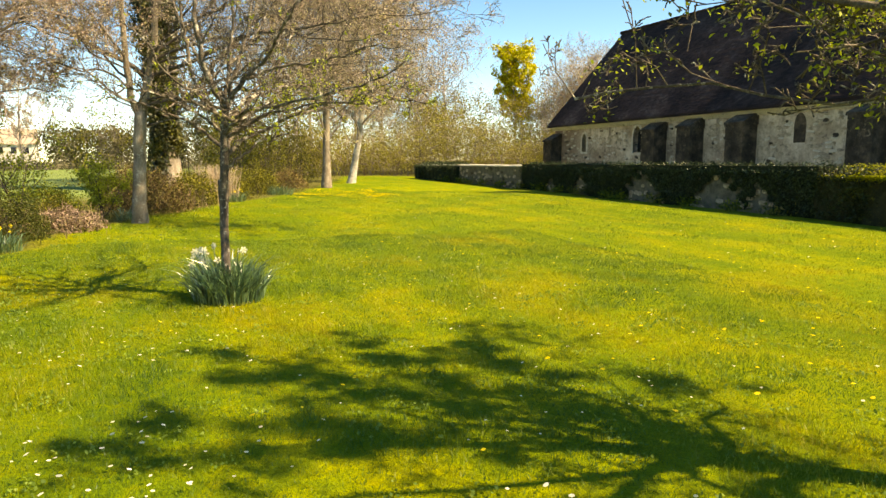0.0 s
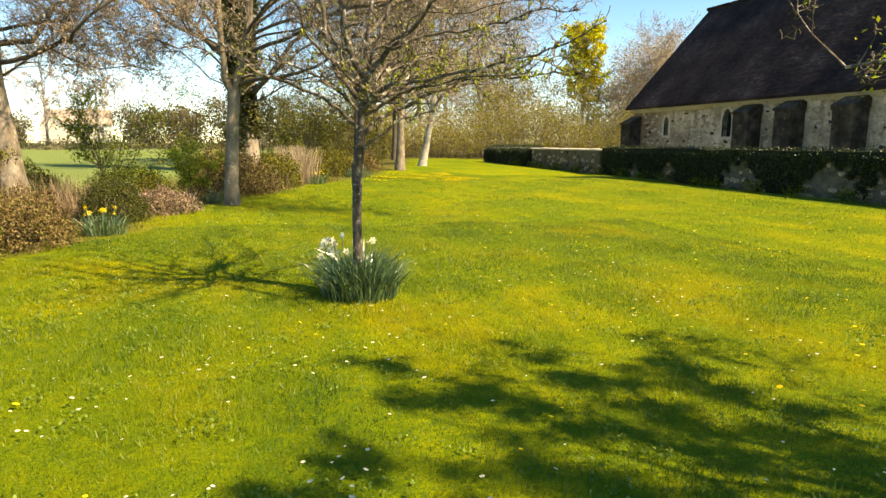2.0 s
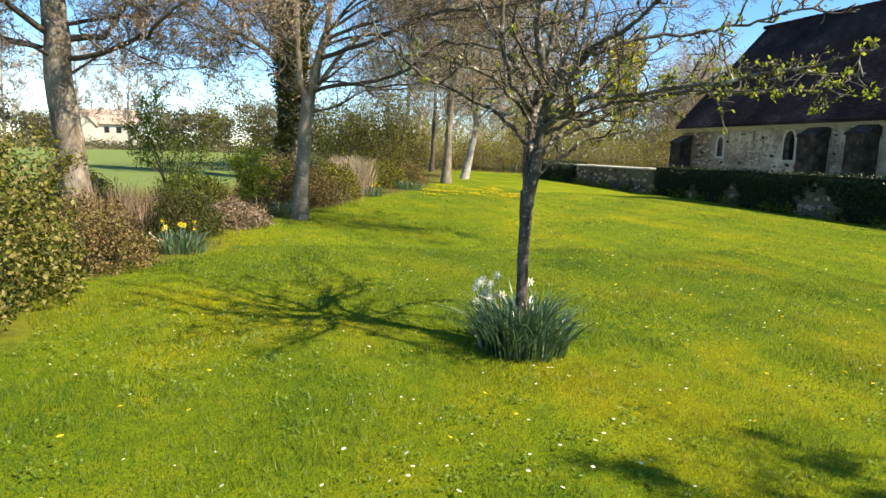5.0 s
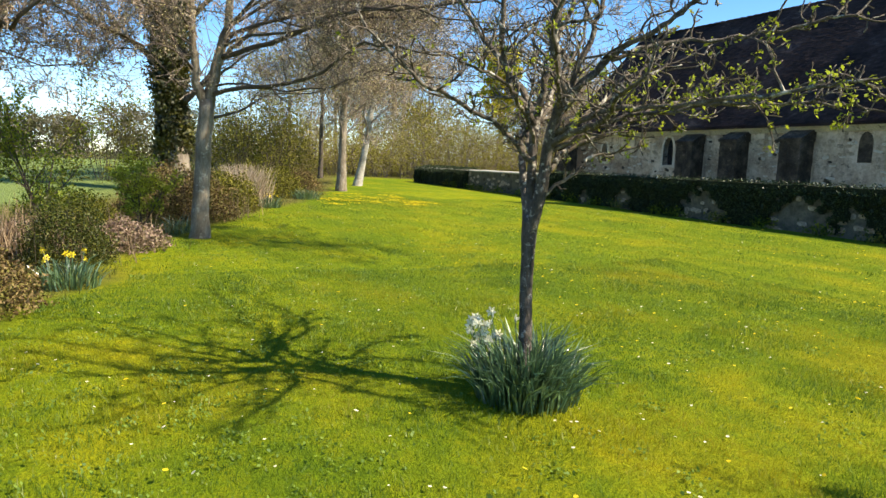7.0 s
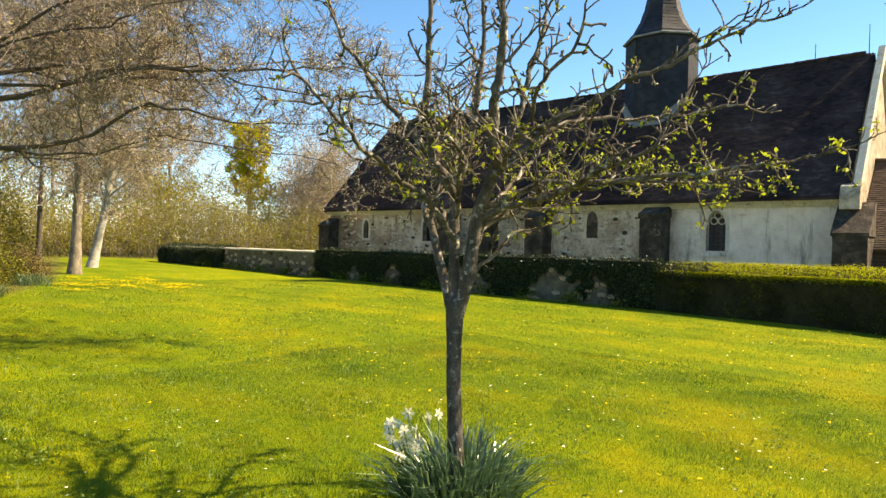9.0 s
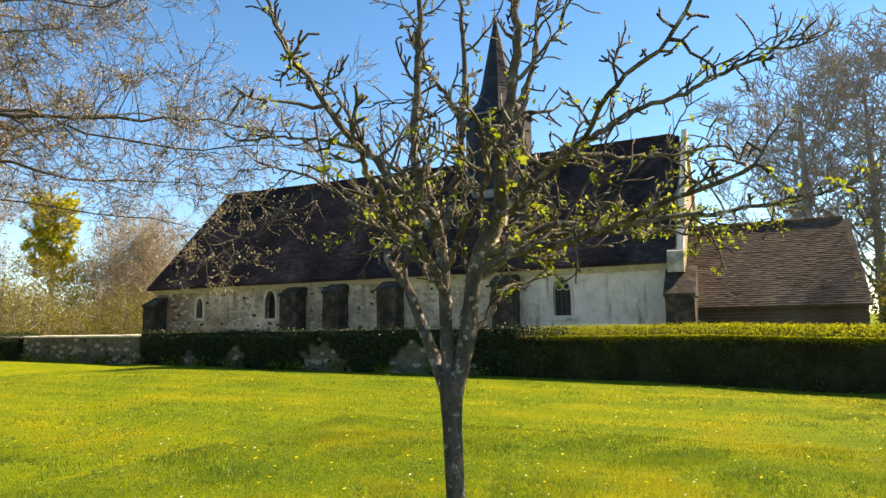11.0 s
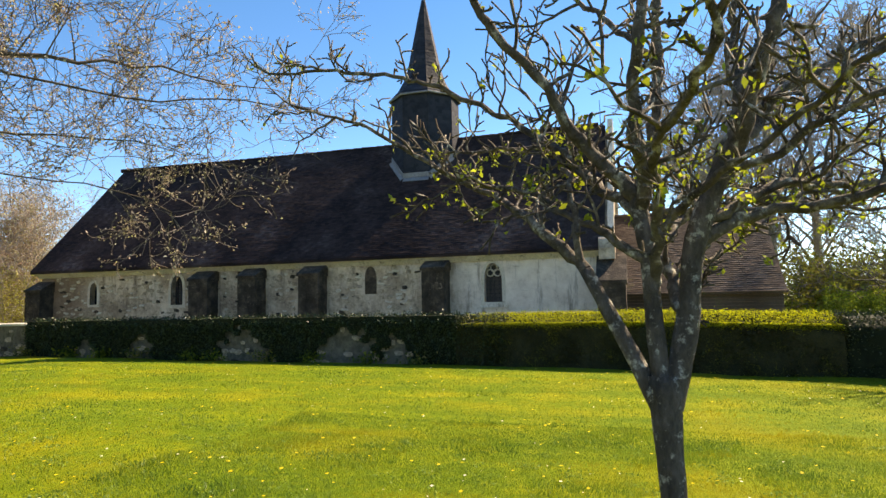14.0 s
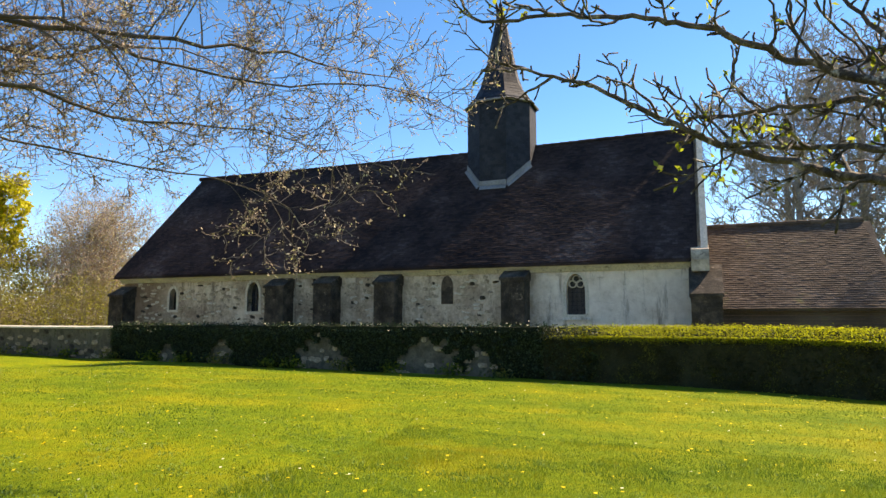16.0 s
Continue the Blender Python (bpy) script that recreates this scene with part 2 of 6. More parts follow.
M["leaf_wood"] = leafy("leaf_wood", [(0.12, 0.10, 0.028), (0.21, 0.185, 0.036), (0.30, 0.27, 0.045), (0.36, 0.335, 0.05)], 0.4)
M["leaf_yellow"] = leafy("leaf_yellow", [(0.34, 0.31, 0.014), (0.50, 0.46, 0.02), (0.62, 0.55, 0.03)], 0.4)
M["leaf_daff"] = leafy("leaf_daff", [(0.02, 0.06, 0.028), (0.06, 0.13, 0.06), (0.15, 0.24, 0.10)], 0.28, 0.35, 0.12)
M["petal_white"] = leafy("petal_white", [(0.78, 0.72, 0.52), (0.88, 0.85, 0.70)], 0.35)
M["petal_yellow"] = leafy("petal_yellow", [(0.75, 0.55, 0.02), (0.82, 0.66, 0.05)], 0.35)
M["dry_stem"] = leafy("dry_stem", [(0.13, 0.085, 0.05), (0.24, 0.17, 0.105), (0.36, 0.28, 0.18)], 0.15)
M["dry_pale"] = leafy("dry_pale", [(0.25, 0.18, 0.12), (0.42, 0.33, 0.24), (0.52, 0.44, 0.33)], 0.2)
M["grass"] = leafy("grass", [(0.04, 0.098, 0.011), (0.09, 0.165, 0.013), (0.15, 0.215, 0.014), (0.24, 0.254, 0.013), (0.34, 0.29, 0.014)], 0.45, 0.5, 0.03, (0.42, 2.0, (1, 0.13, 1)))
M["grass_rough"] = leafy("grass_rough", [(0.05, 0.065, 0.010), (0.11, 0.12, 0.018), (0.22, 0.17, 0.06)], 0.3)
# near-black fill for hedge and ivy bodies: the shade between leaves, put into colour
M["ivy_inner_shade"] = surface("ivy_inner_shade", [(0.006, 0.010, 0.004), (0.018, 0.024, 0.009)], 4, 25, 0.95, 0.6)
M["hedge_inner_shade"] = surface("hedge_inner_shade", [(0.02, 0.02, 0.008), (0.05, 0.045, 0.018)], 4, 25, 0.95, 0.6)
M["rubble"] = surface("rubble", [(0.22, 0.165, 0.115), (0.42, 0.33, 0.24), (0.58, 0.47, 0.36)], 2.2, 9, 0.92, 0.9, stain=((0.07, 0.058, 0.048), 3.4, 0.62), dist=0.04)
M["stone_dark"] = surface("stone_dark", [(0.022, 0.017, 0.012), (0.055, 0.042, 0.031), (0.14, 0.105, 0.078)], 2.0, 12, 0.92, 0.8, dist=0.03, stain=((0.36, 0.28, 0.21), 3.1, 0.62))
M["stone_pale"] = surface("stone_pale", [(0.50, 0.43, 0.34), (0.70, 0.62, 0.51)], 1.6, 18, 0.9, 0.5, stain=((0.16, 0.125, 0.095), 2.5, 0.58))
# garden wall rubble: darkened in colour for its shaded face, with greenish moss stains
M["rubble_shaded_mossy"] = surface("rubble_shaded_mossy", [(0.065, 0.058, 0.043), (0.135, 0.118, 0.09), (0.20, 0.175, 0.135)], 3.0, 9, 0.95, 0.9, stain=((0.045, 0.05, 0.022), 3.0, 0.55), dist=0.04)
M["coping"] = surface("coping", [(0.40, 0.37, 0.31), (0.60, 0.57, 0.49)], 1.4, 16, 0.9, 0.5, stain=((0.17, 0.15, 0.11), 1.9, 0.58))
M["tile"] = surface("tile", [(0.012, 0.008, 0.009), (0.026, 0.017, 0.017), (0.05, 0.033, 0.031), (0.10, 0.078, 0.076)], 0.5, 20, 0.9, 0.4, island=0.3, spec=0.12)
M["tile_brown"] = surface("tile_brown", [(0.055, 0.038, 0.029), (0.095, 0.068, 0.052), (0.16, 0.12, 0.095)], 0.9, 20, 0.9, 0.5, island=0.5, spec=0.12, stain=((0.11, 0.105, 0.04), 0.9, 0.62))
M["slate"] = surface("slate", [(0.010, 0.012, 0.018), (0.020, 0.023, 0.033), (0.036, 0.04, 0.053)], 1.2, 24, 0.7, 0.4, island=0.5, spec=0.2)
M["lead"] = surface("lead", [(0.15, 0.155, 0.17), (0.25, 0.255, 0.27)], 2, 18, 0.6, 0.3)
M["brick_wall"] = surface("brick_wall", [(0.16, 0.105, 0.08), (0.28, 0.19, 0.145)], 2, 20, 0.9, 0.5)
M["dark_glass"] = surface("dark_glass", [(0.012, 0.012, 0.016), (0.03, 0.03, 0.038)], 3, 30, 0.25, 0.2, spec=0.5)
M["door_wood"] = surface("door_wood", [(0.05, 0.042, 0.042), (0.09, 0.075, 0.07)], 3, 30, 0.7, 0.4, stretch=(1, 1, 0.2))
M["iron"] = surface("iron", [(0.02, 0.02, 0.022), (0.05, 0.045, 0.045)], 6, 40, 0.6, 0.3, metal=0.7)
M["white_wall"] = surface("white_wall", [(0.46, 0.43, 0.37), (0.60, 0.57, 0.50)], 0.6, 8, 0.9, 0.2)
M["roof_far"] = surface("roof_far", [(0.34, 0.25, 0.19), (0.46, 0.36, 0.29)], 0.8, 10, 0.9, 0.3)


def church_wall_material():
    """Rubble walling that gives way to smoother pale render towards the gable, with worn lime wash over all."""
    m = surface("church_wall", [(0.30, 0.215, 0.15), (0.52, 0.405, 0.30), (0.68, 0.56, 0.44)], 0.9, 7, 0.92, 0.9, stain=((0.11, 0.09, 0.07), 3.6, 0.57, (1, 1, 1.6)), dist=0.04)
    nt = m.node_tree
    bs = nt.nodes["Principled BSDF"]
    old = bs.inputs["Base Color"].links[0].from_socket
    tc = nt.nodes.new("ShaderNodeTexCoord")
    sp = nt.nodes.new("ShaderNodeSeparateXYZ")
    nt.links.new(tc.outputs["Object"], sp.inputs[0])
    n = noise_node(nt, 0.7, 5, 0.7)
    ad = nt.nodes.new("ShaderNodeMath")
    ad.operation = "MULTIPLY_ADD"
    ad.inputs[1].default_value = 4.0
    nt.links.new(n.outputs["Fac"], ad.inputs[0])
    nt.links.new(sp.outputs["Y"], ad.inputs[2])
    fac = contrast(nt, ad.outputs[0], 9.3, 8.3)
    n2 = noise_node(nt, 2.2, 6, 0.7)
    rr = ramp_node(nt, [(0.44, 0.35, 0.28), (0.66, 0.555, 0.47), (0.76, 0.66, 0.57)])
    nt.links.new(contrast(nt, n2.outputs["Fac"], 0.25, 0.65), rr.inputs[0])
    n3 = noise_node(nt, 0.9, 6, 0.75)
    lime = mix_col(nt, contrast(nt, n3.outputs["Fac"], 0.54, 0.70), old, (0.68, 0.57, 0.45))
    col = mix_col(nt, fac, lime, rr.outputs[0])
    n4 = noise_node(nt, 2.4, 6, 0.75, (1, 1, 0.16))          # run-off streaks
    col = mix_col(nt, contrast(nt, n4.outputs["Fac"], 0.53, 0.72), col, (0.13, 0.095, 0.07))
    n5 = noise_node(nt, 1.3, 6, 0.8, (1, 0.5, 2.2))          # grimy level bands
    col = mix_col(nt, contrast(nt, n5.outputs["Fac"], 0.60, 0.80), col, (0.16, 0.115, 0.08))
    far = nt.nodes.new("ShaderNodeMath")                     # the far end is of browner stone
    far.operation = "MULTIPLY_ADD"
    far.inputs[1].default_value = 3.0
    nt.links.new(n3.outputs["Fac"], far.inputs[0])
    nt.links.new(sp.outputs["Y"], far.inputs[2])
    col = mix_col(nt, contrast(nt, far.outputs[0], 25.0, 27.0), col, mix_col(nt, 0.75, col, (0.17, 0.105, 0.07)))
    nt.links.new(col, bs.inputs["Base Color"])
    return m


def ground_material():
    """Lawn, rough bed and meadow, told apart by where they lie on the sheet."""
    m = bpy.data.materials.new("ground")
    m.use_nodes = True
    nt = m.node_tree
    bs = nt.nodes["Principled BSDF"]
    at = nt.nodes.new("ShaderNodeAttribute")
    at.attribute_name = "zone"
    sp = nt.nodes.new("ShaderNodeSeparateColor")
    nt.links.new(at.outputs["Color"], sp.inputs[0])
    big, mid, fine = noise_node(nt, 0.45, 4, 0.6), noise_node(nt, 6.5, 5, 0.7), noise_node(nt, 55, 4, 0.7)
    stripe = noise_node(nt, 0.9, 2, 0.5, (1.0, 0.08, 1))
    a = ramp_node(nt, [(0.085, 0.155, 0.007), (0.155, 0.21, 0.008), (0.275, 0.255, 0.009)])
    nt.links.new(contrast(nt, big.outputs["Fac"], 0.36, 0.64), a.inputs[0])
    b = ramp_node(nt, [(0.07, 0.12, 0.007), (0.155, 0.21, 0.008), (0.25, 0.255, 0.010)])
    nt.links.new(contrast(nt, mid.outputs["Fac"], 0.34, 0.66), b.inputs[0])
    lawn = mix_col(nt, 0.5, a.outputs[0], b.outputs[0])
    s = ramp_node(nt, [(0.78, 0.86, 0.9), (1.2, 1.12, 1.1)])
    nt.links.new(contrast(nt, stripe.outputs["Fac"], 0.35, 0.65), s.inputs[0])
    lawn = mix_col(nt, 1.0, lawn, s.outputs[0], "MULTIPLY")
    bed = ramp_node(nt, [(0.05, 0.045, 0.02), (0.13, 0.12, 0.035), (0.16, 0.17, 0.03)])
    nt.links.new(contrast(nt, mid.outputs["Fac"], 0.3, 0.7), bed.inputs[0])
    field = ramp_node(nt, [(0.13, 0.19, 0.055), (0.20, 0.255, 0.085)])
    nt.links.new(contrast(nt, mid.outputs["Fac"], 0.3, 0.7), field.inputs[0])
    col = mix_col(nt, sp.outputs[1], lawn, bed.outputs[0])
    col = mix_col(nt, sp.outputs[2], col, field.outputs[0])
    g = ramp_node(nt, [(0.5, 0.55, 0.5), (1.3, 1.25, 1.2)])
    nt.links.new(contrast(nt, fine.outputs["Fac"], 0.25, 0.75), g.inputs[0])
    nt.links.new(mix_col(nt, 1.0, col, g.outputs[0], "MULTIPLY"), bs.inputs["Base Color"])
    bs.inputs["Roughness"].default_value = 0.95
    bs.inputs["Specular IOR Level"].default_value = 0.08
    bp = nt.nodes.new("ShaderNodeBump")
    bp.inputs["Strength"].default_value, bp.inputs["Distance"].default_value = 0.9, 0.03
    nt.links.new(fine.outputs["Fac"], bp.inputs["Height"])
    nt.links.new(bp.outputs[0], bs.inputs["Normal"])
    return m


# ---- ground ----
def build_ground():
    def steps(lo, hi, fine_lo, fine_hi, fine):
        out, v = [], fine_lo
        while v <= fine_hi:
            out.append(v)
            v += fine
        s, v = fine, fine_hi
        while v < hi:
            s *= 1.25
            v += s
            out.append(min(v, hi))
        s, v = fine, fine_lo
        while v > lo:
            s *= 1.25
            v -= s
            out.append(max(v, lo))
        return np.array(sorted(set(out)))
    xs, ys = steps(-600, 600, -8, 18, 0.3), steps(-300, 900, -12, 46, 0.4)
    X, Y = np.meshgrid(xs, ys)
    Z = ground_np(X, Y)
    for i in range(5):
        Z += 0.012 * np.sin(X * (0.7 + 0.31 * i) + i * 2.1) * np.cos(Y * (0.5 + 0.27 * i) + i)
    d = X - bed_x(Y)                                  # right of the edge: lawn
    Z -= 0.35 * np.clip((-d - 1.2) / 2.5, 0, 1) * np.clip((-d - 0) / 9 * -1 + 1.0, 0, 1)
    me = bpy.data.meshes.new("ground")
    nx, ny = len(xs), len(ys)
    faces = [(j * nx + i, j * nx + i + 1, (j + 1) * nx + i + 1, (j + 1) * nx + i) for j in range(ny - 1) for i in range(nx - 1)]
    me.from_pydata(np.stack([X.ravel(), Y.ravel(), Z.ravel()], 1).tolist(), [], faces)
    wob = 0.25 * np.sin(Y * 2.3) * np.sin(Y * 0.7 + 1)
    bed = np.clip((-d + wob) / 0.5, 0, 1)
    field = np.clip((-d - 6.0) / 2.0, 0, 1) + np.clip((Y - 60) / 10, 0, 1)
    woods = np.clip((Y - 41) / 3, 0, 1) * np.clip((X - 2) / 6, 0, 1)
    col = np.stack([np.zeros_like(X), np.clip(np.maximum(bed, woods), 0, 1), np.clip(field * (1 - woods), 0, 1), np.ones_like(X)], -1).reshape(-1, 4)
    at = me.color_attributes.new("zone", "FLOAT_COLOR", "POINT")
    at.data.foreach_set("color", col.astype(np.float32).ravel())
    me.polygons.foreach_set("use_smooth", [True] * len(me.polygons))
    me.materials.append(ground_material())
    tagged(new("ground", me), "sunlit mown lawn running into rough bank and meadow", "lawn", kind="structure")


build_ground()


def blades(name, n, xr, yr, h, w, material, label, seed, lean=0.5, keep=None, patchy=False):
    """Single grass blades as slim triangles, standing on the ground."""
    rng = np.random.RandomState(seed)
    x, y = rng.uniform(*xr, n), rng.uniform(*yr, n)
    if keep is not None:
        k = keep(x, y, rng)
        x, y = x[k], y[k]
    n = len(x)
    z = ground_np(x, y) - 0.005
    for i in range(5):
        z += 0.012 * np.sin(x * (0.7 + 0.31 * i) + i * 2.1) * np.cos(y * (0.5 + 0.27 * i) + i)
    a = rng.uniform(0, 2 * math.pi, n)
    hh = h * rng.uniform(0.4, 1.25, n)
    if patchy:
        hh *= 0.75 + 0.5 * (np.sin(x * 2.3 + 1.3 * np.sin(y * 1.7)) * np.sin(y * 2.9 + np.sin(x * 1.1)) > 0.2)
    ww = w * rng.uniform(0.6, 1.3, n)
    dx, dy = np.cos(a), np.sin(a)
    l = lean * hh * rng.uniform(0.1, 1.0, n)
    b = rng.uniform(0, 2 * math.pi, n)
    p = np.stack([x, y, z], 1)
    side = np.stack([dx * ww / 2, dy * ww / 2, 0 * x], 1)
    top = p + np.stack([np.cos(b) * l, np.sin(b) * l, hh], 1)
    me = fast_mesh(name, np.stack([p - side, p + side, top], 1), 3)
    me.materials.append(material)
    return tagged(new(name, me), label, "grass", kind="stuff")


# ---- church ----
WX, YA, YB = 21.3, 1.0, 27.3          # face of the long wall, gable end, far end
EAVE_X, EAVE_Z, RIDGE_X, RIDGE_Z = 20.9, 3.45, 25.9, 9.2
BACK_X = 2 * RIDGE_X - WX
M["church_wall"] = church_wall_material()


def roof_z(x):
    return EAVE_Z + (x - EAVE_X) / (RIDGE_X - EAVE_X) * (RIDGE_Z - EAVE_Z)


def lancet(yc, z0, z1, w, n=6):
    """Outline of a pointed window in the wall's plane, as (y, z)."""
    h = w * 0.95
    pts = [(yc - w / 2, z0), (yc + w / 2, z0)]
    for i in range(n + 1):
        a = i / n
        pts.append((yc + w / 2 * math.cos(a * math.pi / 2), z1 - h + h * math.sin(a * math.pi / 2) ** 0.9))
    for i in range(1, n + 1):
        a = 1 - i / n
        pts.append((yc - w / 2 * math.cos(a * math.pi / 2), z1 - h + h * math.sin(a * math.pi / 2) ** 0.9))
    return pts


def pierced_wall(x, thick, outer, holes):
    """A wall of real thickness in the plane x, with openings right through it."""
    bm = bmesh.new()
    edges = []
    for loop in [outer] + holes:
        vs = [bm.verts.new((x, y, z)) for y, z in loop]
        edges += [bm.edges.new((vs[i], vs[(i + 1) % len(vs)])) for i in range(len(vs))]
    bmesh.ops.triangle_fill(bm, use_beauty=True, use_dissolve=False, edges=edges)
    got = bmesh.ops.extrude_face_region(bm, geom=bm.faces[:])
    bmesh.ops.translate(bm, vec=(thick, 0, 0), verts=[g for g in got["geom"] if isinstance(g, bmesh.types.BMVert)])
    bmesh.ops.recalc_face_normals(bm, faces=bm.faces[:])
    me = bpy.data.meshes.new("wall")
    bm.to_mesh(me)
    bm.free()
    return me


def tiled_slope(name, lo_a, lo_b, hi_a, hi_b, gauge, width, thick, seed, lap=1.35):
    """Courses of single tiles on a four-cornered slope, each a thin slab tilted a little at random."""
    rng = np.random.RandomState(seed)
    la, lb, ha, hb = (Vector(p) for p in (lo_a, lo_b, hi_a, hi_b))
    rows = max(1, int(((ha + hb) / 2 - (la + lb) / 2).length / gauge))
    nrm = (lb - la).cross(ha - la).normalized()
    if nrm.z < 0:
        nrm = -nrm
    quads = []
    for r in range(rows):
        s0, s1 = r / rows, min(1.0, (r + lap) / rows)
        a0, b0, a1, b1 = la.lerp(ha, s0), lb.lerp(hb, s0), la.lerp(ha, s1), lb.lerp(hb, s1)
        n = max(1, int((b0 - a0).length / width))
        off = 0.5 * (r % 2)
        sag = 0.02 * math.sin(r * 0.6)
        for k in range(-1, n + 1):
            u0, u1 = max(0, (k + off) / n), min(1, (k + off + 0.96) / n)
            if u1 - u0 < 0.2 / n:
                continue
            j = rng.uniform(-0.005, 0.005, 4)
            lift = thick * (1.3 + rng.uniform(-0.2, 0.4))
            p0, p1 = a0.lerp(b0, u0) + nrm * (lift + j[0]), a0.lerp(b0, u1) + nrm * (lift + j[1])
            q1, q0 = a1.lerp(b1, u1) + nrm * (0.004 + abs(j[2])), a1.lerp(b1, u0) + nrm * (0.004 + abs(j[3]))
            down = -nrm * thick
            quads.append([p0, p1, q1, q0])
            quads.append([p0 + down, p1 + down, p1, p0])
    v = np.array([[tuple(p) for p in q] for q in quads])
    return fast_mesh(name, v, 4)


church = empty("church", (RIDGE_X, 14, -0.3), "old stone village church with mossy dark tile roof and slate spire", "church")
wins = [("lancet_window", 24.2, 1.85, 2.85, 0.42), ("lancet_window", 19.6, 1.75, 3.05, 0.62), ("traceried_window", 5.36, 1.58, 3.05, 0.68)]
front = pierced_wall(WX, 0.7, [(YA, -0.6), (YB, -0.6), (YB, 3.42), (YA, 3.42)], [lancet(y, a, b, w) for _, y, a, b, w in wins])
church_front = part("long_wall", front, M["church_wall"], church, "patched limewashed rubble wall, smoother plaster near the gable")
acc = Acc()
acc.box((BACK_X - 0.7, YA, -0.6), (BACK_X, YB, 3.42))
part("back_wall", acc, M["rubble"], church)
for yy, nm in ((YA, "gable_wall"), (YB - 0.7, "end_wall")):
    acc = Acc()
    acc.prism([(WX + 0.7, yy, -0.6), (BACK_X - 0.7, yy, -0.6), (BACK_X - 0.7, yy, 3.4), (RIDGE_X, yy, RIDGE_Z - 0.35 if nm == "gable_wall" else 7.6), (WX + 0.7, yy, 3.4)], (0, 0.7, 0))
    part(nm, acc, M["rubble"], church)
# roof: deck and tiles
HIP_Y = 26.9
deck = Acc()
for s in (-1, 1):
    e = RIDGE_X + s * (RIDGE_X - EAVE_X)
    deck.prism([(e, YA + 0.2, EAVE_Z - 0.12), (e, YB + 0.3, EAVE_Z - 0.12), (RIDGE_X, HIP_Y, RIDGE_Z - 0.12), (RIDGE_X, YA + 0.2, RIDGE_Z - 0.12)], (0, 0, 0.08))
deck.poly([(EAVE_X, YB + 0.3, EAVE_Z - 0.05), (2 * RIDGE_X - EAVE_X, YB + 0.3, EAVE_Z - 0.05), (RIDGE_X, HIP_Y, RIDGE_Z - 0.05)])
roof = part("roof", deck, M["tile"], church, "steep dark brown plain-tile roof with worn pale tiles")
part("roof_tiles", tiled_slope("roof_tiles", (EAVE_X, YA + 0.25, EAVE_Z), (EAVE_X, YB + 0.3, EAVE_Z), (RIDGE_X, YA + 0.25, RIDGE_Z), (RIDGE_X, HIP_Y, RIDGE_Z), 0.115, 0.19, 0.009, 3), M["tile"], roof, kind="stuff")
rng = random.Random(5)
y = YA + 0.5
acc = Acc()
while y < HIP_Y:
    w = 0.42
    acc.tube([Vector((RIDGE_X, y, RIDGE_Z + 0.01 + rng.uniform(-0.01, 0.015) - 0.10 * math.sin((y - YA) / (HIP_Y - YA) * math.pi))), Vector((RIDGE_X, y + w, RIDGE_Z + 0.02 - 0.10 * math.sin((y + w - YA) / (HIP_Y - YA) * math.pi)))], [0.10, 0.115], 8)
    y += 0.40
part("ridge_tiles", acc, M["tile"], roof, kind="stuff")
# gable parapet with pale coping, foot stone
acc = Acc()
for s in (-1, 1):
    e = RIDGE_X + s * (RIDGE_X - EAVE_X - 0.05)
    acc.prism([(e - s * 0.15, YA - 0.12, EAVE_Z - 0.25), (e + s * 0.05, YA - 0.12, EAVE_Z + 0.2), (RIDGE_X, YA - 0.12, RIDGE_Z + 0.22), (RIDGE_X, YA - 0.12, RIDGE_Z - 0.3)], (0, 0.22, 0))
part("gable_coping", acc, M["stone_pale"], church, "pale stained stone coping along the gable")
acc = Acc()
acc.prism([(EAVE_X - 0.15, YA - 0.14, 3.0), (WX + 0.3, YA - 0.14, 3.0), (WX + 0.3, YA - 0.14, 3.95), (EAVE_X + 0.02, YA - 0.14, 3.75), (EAVE_X - 0.15, YA - 0.14, 3.4)], (0, 0.56, 0))
part("kneeler_stone", acc, M["rubble"], church)
# moulded cornice under the eaves, in lengths
y, rng = YA + 0.45, random.Random(8)
while y < YB:
    w = min(rng.uniform(0.9, 1.5), YB + 0.1 - y)
    acc = Acc()
    d = rng.uniform(-0.015, 0.015)
    acc.prism([(WX - 0.10 + d, y, 3.14), (WX + 0.2, y, 3.12), (WX + 0.2, y, 3.43), (WX - 0.30 + d, y, 3.43), (WX - 0.30 + d, y, 3.30), (WX - 0.2 + d, y, 3.24)], (0, w - 0.012, 0))
    part("cornice_stone", acc, M["stone_pale"], church)
    y += w
